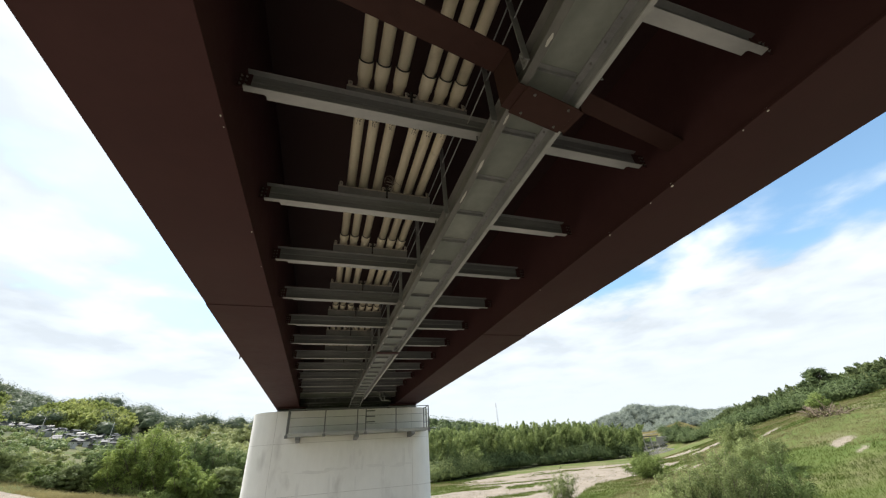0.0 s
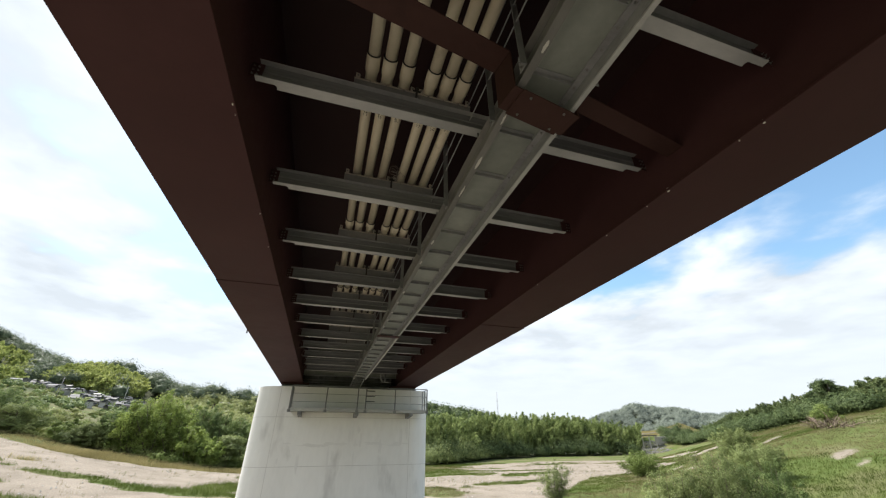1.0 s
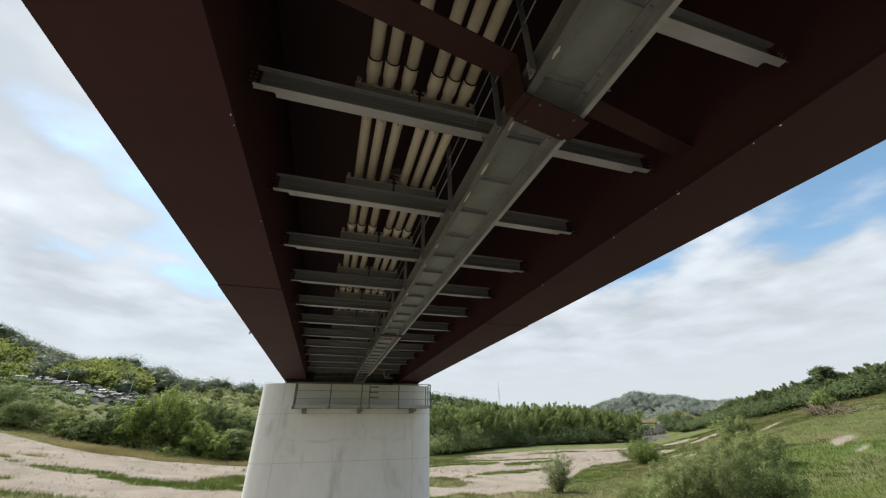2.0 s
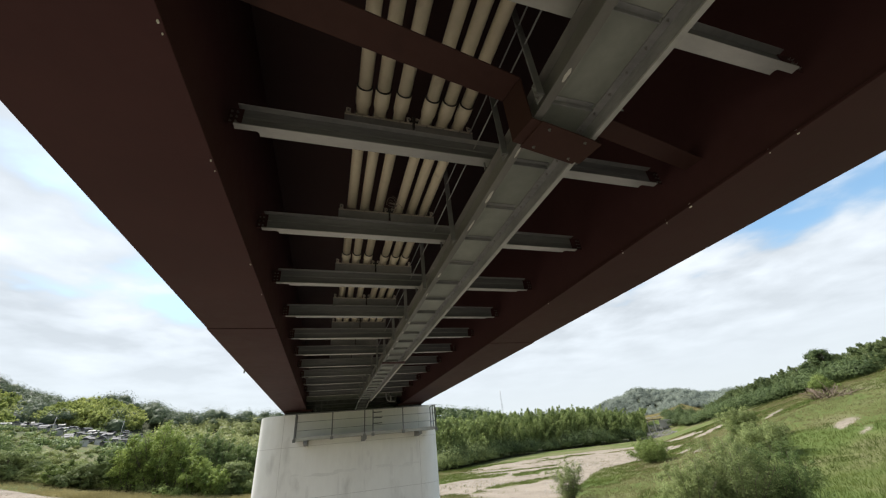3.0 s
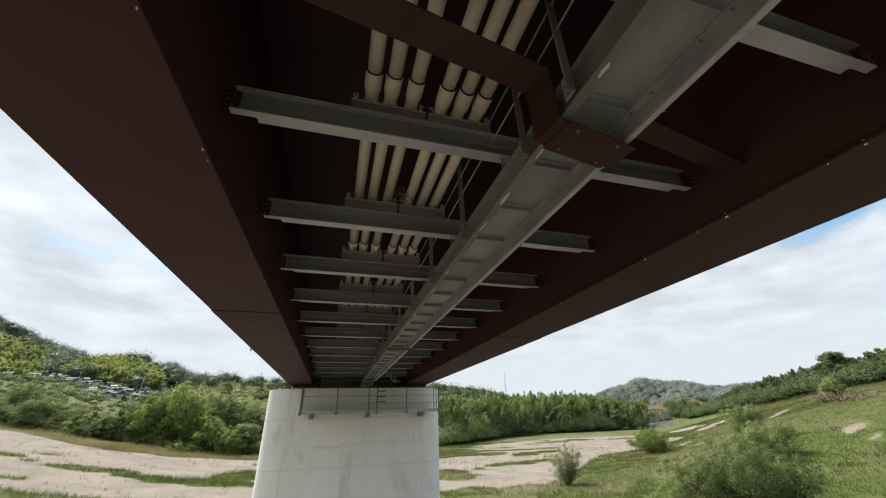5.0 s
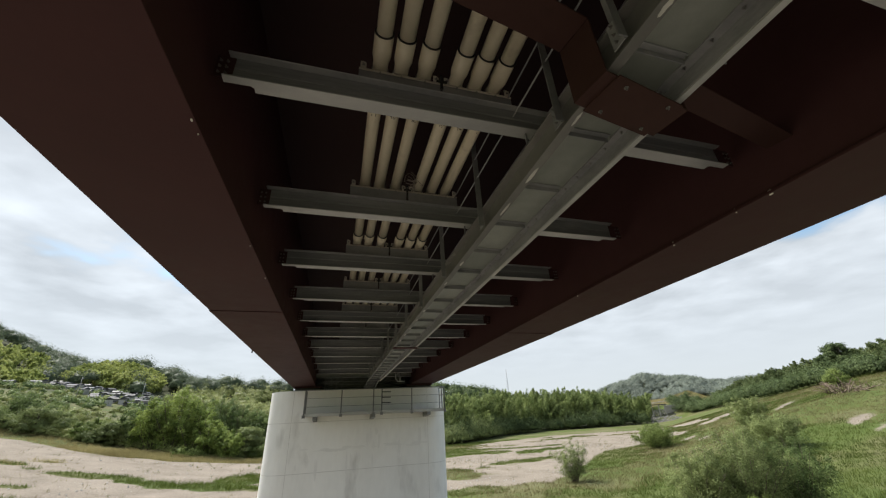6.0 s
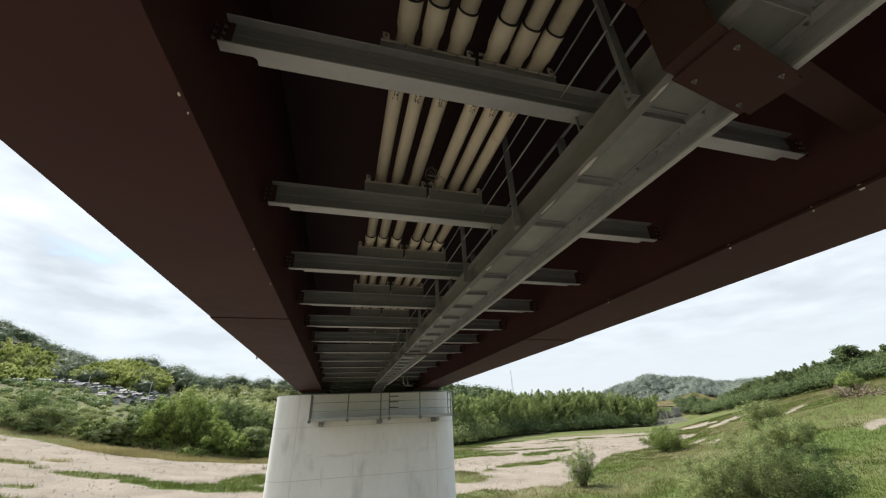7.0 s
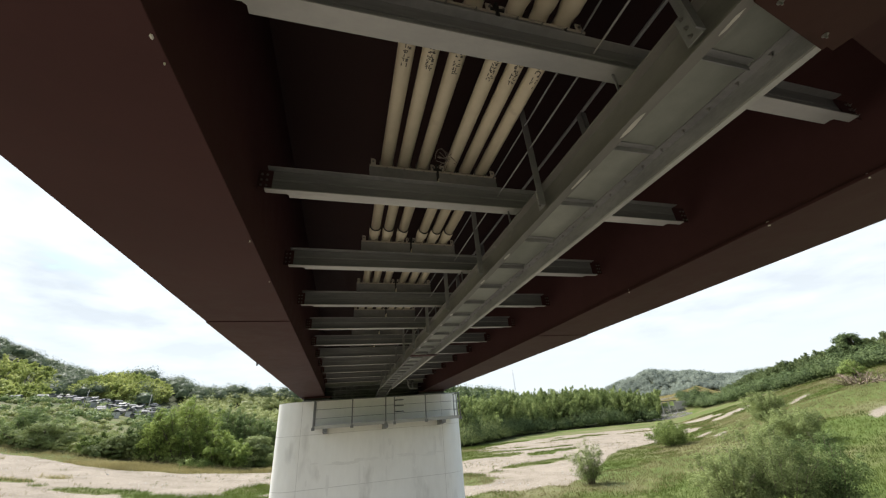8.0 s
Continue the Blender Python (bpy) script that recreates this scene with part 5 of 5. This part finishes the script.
dry = lambda x, y: fbm2(x + 7, y - 3, 15) - 0.16 * np.exp(-((x - 50) / 18) ** 2 - ((y - 29) / 9) ** 2)
make_grass("grass", "rough green grass on the river bank", GRASS, 61, 120000, (12, 130), (18, 120), 0.28, lambda x, y: (sand_at(x, y) < 0.4) & (dry(x, y) < 0.57))
make_grass("dry_grass", "straw-coloured dry grass on the river bank", GRASS_DRY, 62, 80000, (12, 130), (18, 120), 0.30, lambda x, y: (sand_at(x, y) < 0.5) & (dry(x, y) > 0.50))
make_grass("grass", "green grass patches on the far sand", GRASS, 63, 60000, (-70, 15), (48, 120), 0.5, lambda x, y: (sand_at(x, y) < 0.4) & (np.hypot(x, y) < 88))
make_grass("dry_grass", "belt of straw-coloured grass along the far bank", STRAW, 64, 75000, (-80, 2), (58, 118), 0.8, lambda x, y: (sand_at(x, y) < 0.5) & (np.hypot(x, y) > 84) & (np.hypot(x, y) < 103 + 0.16 * np.clip(-x - 20, 0, 60)))
make_grass("dry_grass", "dry field beyond the bamboo", STRAW, 65, 26000, (170, 330), (180, 330), 1.0, lambda x, y: (np.arctan2(x, y) > 0.75) & (np.arctan2(x, y) < 0.88))
make_grass("dry_grass", "straw-coloured dry grass along the edge of the sand", STRAW, 68, 40000, (-120, 0), (70, 135), 0.55, lambda x, y: (sand_at(x, y) < 0.5) & (sand_at(x, y - 10) > 0.3))
make_grass("grass", "green grass among the scrub on the far bank", GRASS, 69, 50000, (-130, -10), (85, 150), 0.7, lambda x, y: (sand_at(x, y - 10) < 0.3) & (fbm2(x, y, 9) > 0.40))


def make_stones(seed, count, xr, yr, label, mat=CONC_OLD, big=0.10, keep=lambda x, y: (sand_at(x, y) > 0.6) & (fbm2(x, y, 7) > 0.47)):
    """Loose stones lying on the ground."""
    rng = np.random.default_rng(seed)
    x, y = xr[0] + (xr[1] - xr[0]) * rng.random(count), yr[0] + (yr[1] - yr[0]) * rng.random(count)
    k = keep(x, y)
    x, y = x[k], y[k]
    n = len(x)
    r = 0.4 * big + big * rng.random(n) ** 3
    d = np.array([(1, 0, 0), (0, 1, 0), (-1, 0, 0), (0, -1, 0), (0, 0, 0.8), (0, 0, -0.5)], float)
    v = np.stack([x, y, ground(x, y) + r * 0.2], 1)[:, None, :] + d[None] * (r[:, None] * (0.6 + 0.7 * rng.random((n, 6))))[..., None]
    f = np.array([(0, 1, 4), (1, 2, 4), (2, 3, 4), (3, 0, 4), (1, 0, 5), (2, 1, 5), (3, 2, 5), (0, 3, 5)])
    me = bpy.data.meshes.new("gravel")
    me.from_pydata(v.reshape(-1, 3).tolist(), [], (f[None] + 6 * np.arange(n)[:, None, None]).reshape(-1, 3).tolist())
    me.materials.append(mat)
    tagged(new("gravel", me), label, "gravel", kind="stuff")


make_stones(70, 6000, (-60, 70), (42, 110), "scattered grey stones on the sand")
make_stones(71, 9000, (140, 185), (155, 185), "bank of grey rubble below the outlet", RUBBLE, 0.35, lambda x, y: (np.abs(np.degrees(np.arctan2(x, y)) - 43.6) < 1.9 + vnoise(x, y, 3)) & (np.abs(np.hypot(x, y) - 236) < 9))
make_grass("weeds", "sparse tufts of weed on the sand", GRASS, 66, 2600, (-70, 110), (45, 125), 0.45, lambda x, y: (sand_at(x, y) > 0.7) & (fbm2(x, y, 6) > 0.55))
make_grass("weeds", "sparse dead tufts on the sand", GRASS_DRY, 67, 2600, (-70, 110), (45, 125), 0.40, lambda x, y: (sand_at(x, y) > 0.7) & (fbm2(y, x, 6) > 0.5))


# ---- village and distant structures ----
def make_house(x, y, w, l, h, turn, roof, label):
    z = gz(x, y) - 0.5
    t = thing("house", label, "house", "village houses", at=(x, y, z))
    t.rotation_euler = (0, 0, turn)
    bm = fresh()
    box(bm, -w / 2, w / 2, -l / 2, l / 2, 0, h)
    wall = part("wall", bm, WALL_P, t)
    bm = fresh()
    e = 0.25
    prism(bm, ((-l / 2 - e, h), (l / 2 + e, h), (l / 2 + e, h + 0.15), (0, h + l * 0.36), (-l / 2 - e, h + 0.15)), "x", -w / 2 - e, w / 2 + e)
    part("roof", bm, roof, t)
    for k in range(3):
        xx = -w / 2 + w * (k + 0.5) / 3
        bm = fresh()
        box(bm, xx - 0.7, xx + 0.7, -l / 2 - 0.06, -l / 2 - 0.004, h * 0.45, h * 0.8)
        part("window", bm, GLASS, wall)
    return t


rnd = random.Random(9)
for be, d, pale in ((-29.8, 330, 0), (-29.2, 350, 0), (-28.7, 318, 1), (-28.3, 356, 0), (-27.9, 332, 0), (-27.4, 352, 1), (-29.4, 300, 0), (-28.4, 296, 0),
                    (-31.4, 300, 0), (-33.2, 268, 1), (-26.4, 300, 0), (-25.3, 262, 0), (-24.5, 300, 0), (-23.8, 250, 0), (-23.2, 290, 1), (-22.2, 300, 1), (-21.6, 268, 0), (-25.2, 222, 1), (-26.6, 238, 0), (-30.1, 342, 1), (-29.6, 322, 0), (-28.9, 338, 0), (-28.0, 310, 1), (-27.6, 340, 0), (-29.0, 364, 1), (-30.3, 312, 0), (-28.6, 280, 0), (-24.9, 244, 0), (-24.2, 236, 1), (-23.4, 228, 0), (-22.6, 240, 0), (-22.9, 262, 0), (-24.7, 275, 1), (-21.9, 284, 0), (-25.8, 270, 0), (-20.6, 290, 0)):
    x, y = polar(be, d)
    make_house(x, y, rnd.uniform(2.2, 3.8), rnd.uniform(1.9, 2.6), rnd.uniform(1.7, 2.7), rnd.uniform(-1.4, 1.4), ROOF_W if pale else ROOF_T, "small village house with a pale sheet roof" if pale else "small village house with a grey tiled roof")
for k in range(54):
    x, y = polar(rnd.uniform(-31.6, -28.4), rnd.uniform(292, 362)) if k % 2 else polar(rnd.uniform(-27.6, -21.5), rnd.uniform(232, 312))
    pale = rnd.random() < 0.4
    make_house(x, y, rnd.uniform(2.4, 4.2), rnd.uniform(1.9, 2.7), rnd.uniform(1.8, 3.0), rnd.uniform(-1.4, 1.4), ROOF_W if pale else ROOF_T, "small village house with a pale sheet roof" if pale else "small village house with a grey tiled roof")
for be, d in ((-12.2, 345), (46.5, 820), (48.5, 820)):
    x, y = polar(be, d)
    make_house(x, y, 6.5, 4.5, 3.4, rnd.uniform(-0.4, 0.4), ROOF_W, "far house with a pale roof among trees")


def make_mast(be, d, h, base):
    x, y = polar(be, d)
    z = gz(x, y)
    t = thing("lattice_mast", "slender grey lattice mast behind the trees", "mast", at=(x, y, z))
    for sx in (-1, 1):
        for sy in (-1, 1):
            bm = fresh()
            tube(bm, ((sx * base, sy * base, 0), (sx * base * 0.25, sy * base * 0.25, h)), 0.05, 5)
            part("leg", bm, GALV, t)
    for k in range(9):
        f0, f1 = k / 9, (k + 1) / 9
        a, b = base * (1 - 0.75 * f0), base * (1 - 0.75 * f1)
        bm = fresh()
        tube(bm, ((-a, -a, h * f0), (b, -b, h * f1)), 0.03, 4)
        tube(bm, ((a, -a, h * f0), (-b, -b, h * f1)), 0.03, 4)
        part("bracing", bm, GALV, t)


make_mast(25.2, 330, 38, 0.9)


def make_pole(be, d, h):
    x, y = polar(be, d)
    t = thing("utility_pole", "thin grey concrete utility pole in the village", "utility pole", "utility poles", at=(x, y, gz(x, y)))
    bm = fresh()
    tube(bm, ((0, 0, 0), (0, 0, h)), [0.16, 0.10], 8)
    part("shaft", bm, CONC_OLD, t)
    bm = fresh()
    box(bm, -0.9, 0.9, -0.06, 0.06, h - 0.9, h - 0.75)
    part("crossarm", bm, GALV_DARK, t)


for be, d, h in ((-22.4, 225, 11), (-28.0, 240, 9)):
    make_pole(be, d, h)


def make_culvert():
    """The concrete outlet wall with a flat deck beside it, where the sand bends away."""
    x, y = polar(46.0, 240)
    z = gz(x, y)
    t = thing("outlet_works", "weathered concrete outlet wall with a flat grey deck", "outlet works", at=(x, y, z))
    t.rotation_euler = (0, 0, radians(-46))
    bm = fresh()
    box(bm, -4.8, 5.6, -0.5, 0.5, -1.5, 8.2 - z, 0.05)
    part("wall", bm, CONC_OLD, t)
    for xx in (-3.0, 0.2, 3.4):
        bm = fresh()
        box(bm, xx - 0.25, xx + 0.25, -0.95, -0.505, -1.5, 7.6 - z, 0.04)
        part("buttress", bm, CONC_OLD, t)
    bm = fresh()
    box(bm, -11, -3.2, -3.6, -1.0, 8.4 - z, 8.85 - z, 0.05)
    part("deck", bm, ROOF_W, t)
    for xx in (-10.4, -7.2, -4.2):
        bm = fresh()
        box(bm, xx - 0.25, xx + 0.25, -3.2, -2.7, -3, 8.39 - z)
        part("post", bm, CONC_OLD, t)


make_culvert()


def make_road_rail(b0, b1, d, n):
    """A white road rail along the edge of the fields."""
    pts = [polar(b0 + (b1 - b0) * k / (n - 1), d) for k in range(n)]
    t = thing("road_rail", "pale steel rail along the road by the fields", "road rail", at=(*pts[0], gz(*pts[0])))
    inv = Matrix.Translation(t.location).inverted()
    for p in pts:
        bm = fresh()
        box(bm, p[0] - 0.08, p[0] + 0.08, p[1] - 0.08, p[1] + 0.08, gz(*p) - 0.3, gz(*p) + 1.0)
        part("post", bm, GALV_PALE, t).matrix_parent_inverse = inv
    for dz in (0.45, 0.9):
        bm = fresh()
        tube(bm, [(p[0], p[1] - 0.1, gz(*p) + dz) for p in pts], 0.16, 6)
        part("rail", bm, GALV_PALE, t).matrix_parent_inverse = inv


make_road_rail(42.8, 47.2, 292, 12)


add_spout(-2.27, 11.2)


def make_top_rail(x0, x1):
    """A short guard rail standing on the pier's top."""
    r = thing("guard_rail", "short dark guard rail on the pier top", "guard rail", at=(x0, PIER_Y - 1.0, PIER_TOP))
    n = 4
    for k in range(n):
        bm = fresh()
        box(bm, (x1 - x0) * k / (n - 1) - 0.02, (x1 - x0) * k / (n - 1) + 0.02, -0.02, 0.02, 0.0, 0.62)
        part("post", bm, GALV_DARK, r)
    for z in (0.6, 0.35):
        bm = fresh()
        tube(bm, ((0, -0.03, z), (x1 - x0, -0.03, z)), 0.016, 8)
        part("rail", bm, GALV_DARK, r)


make_top_rail(-0.6, 0.25)
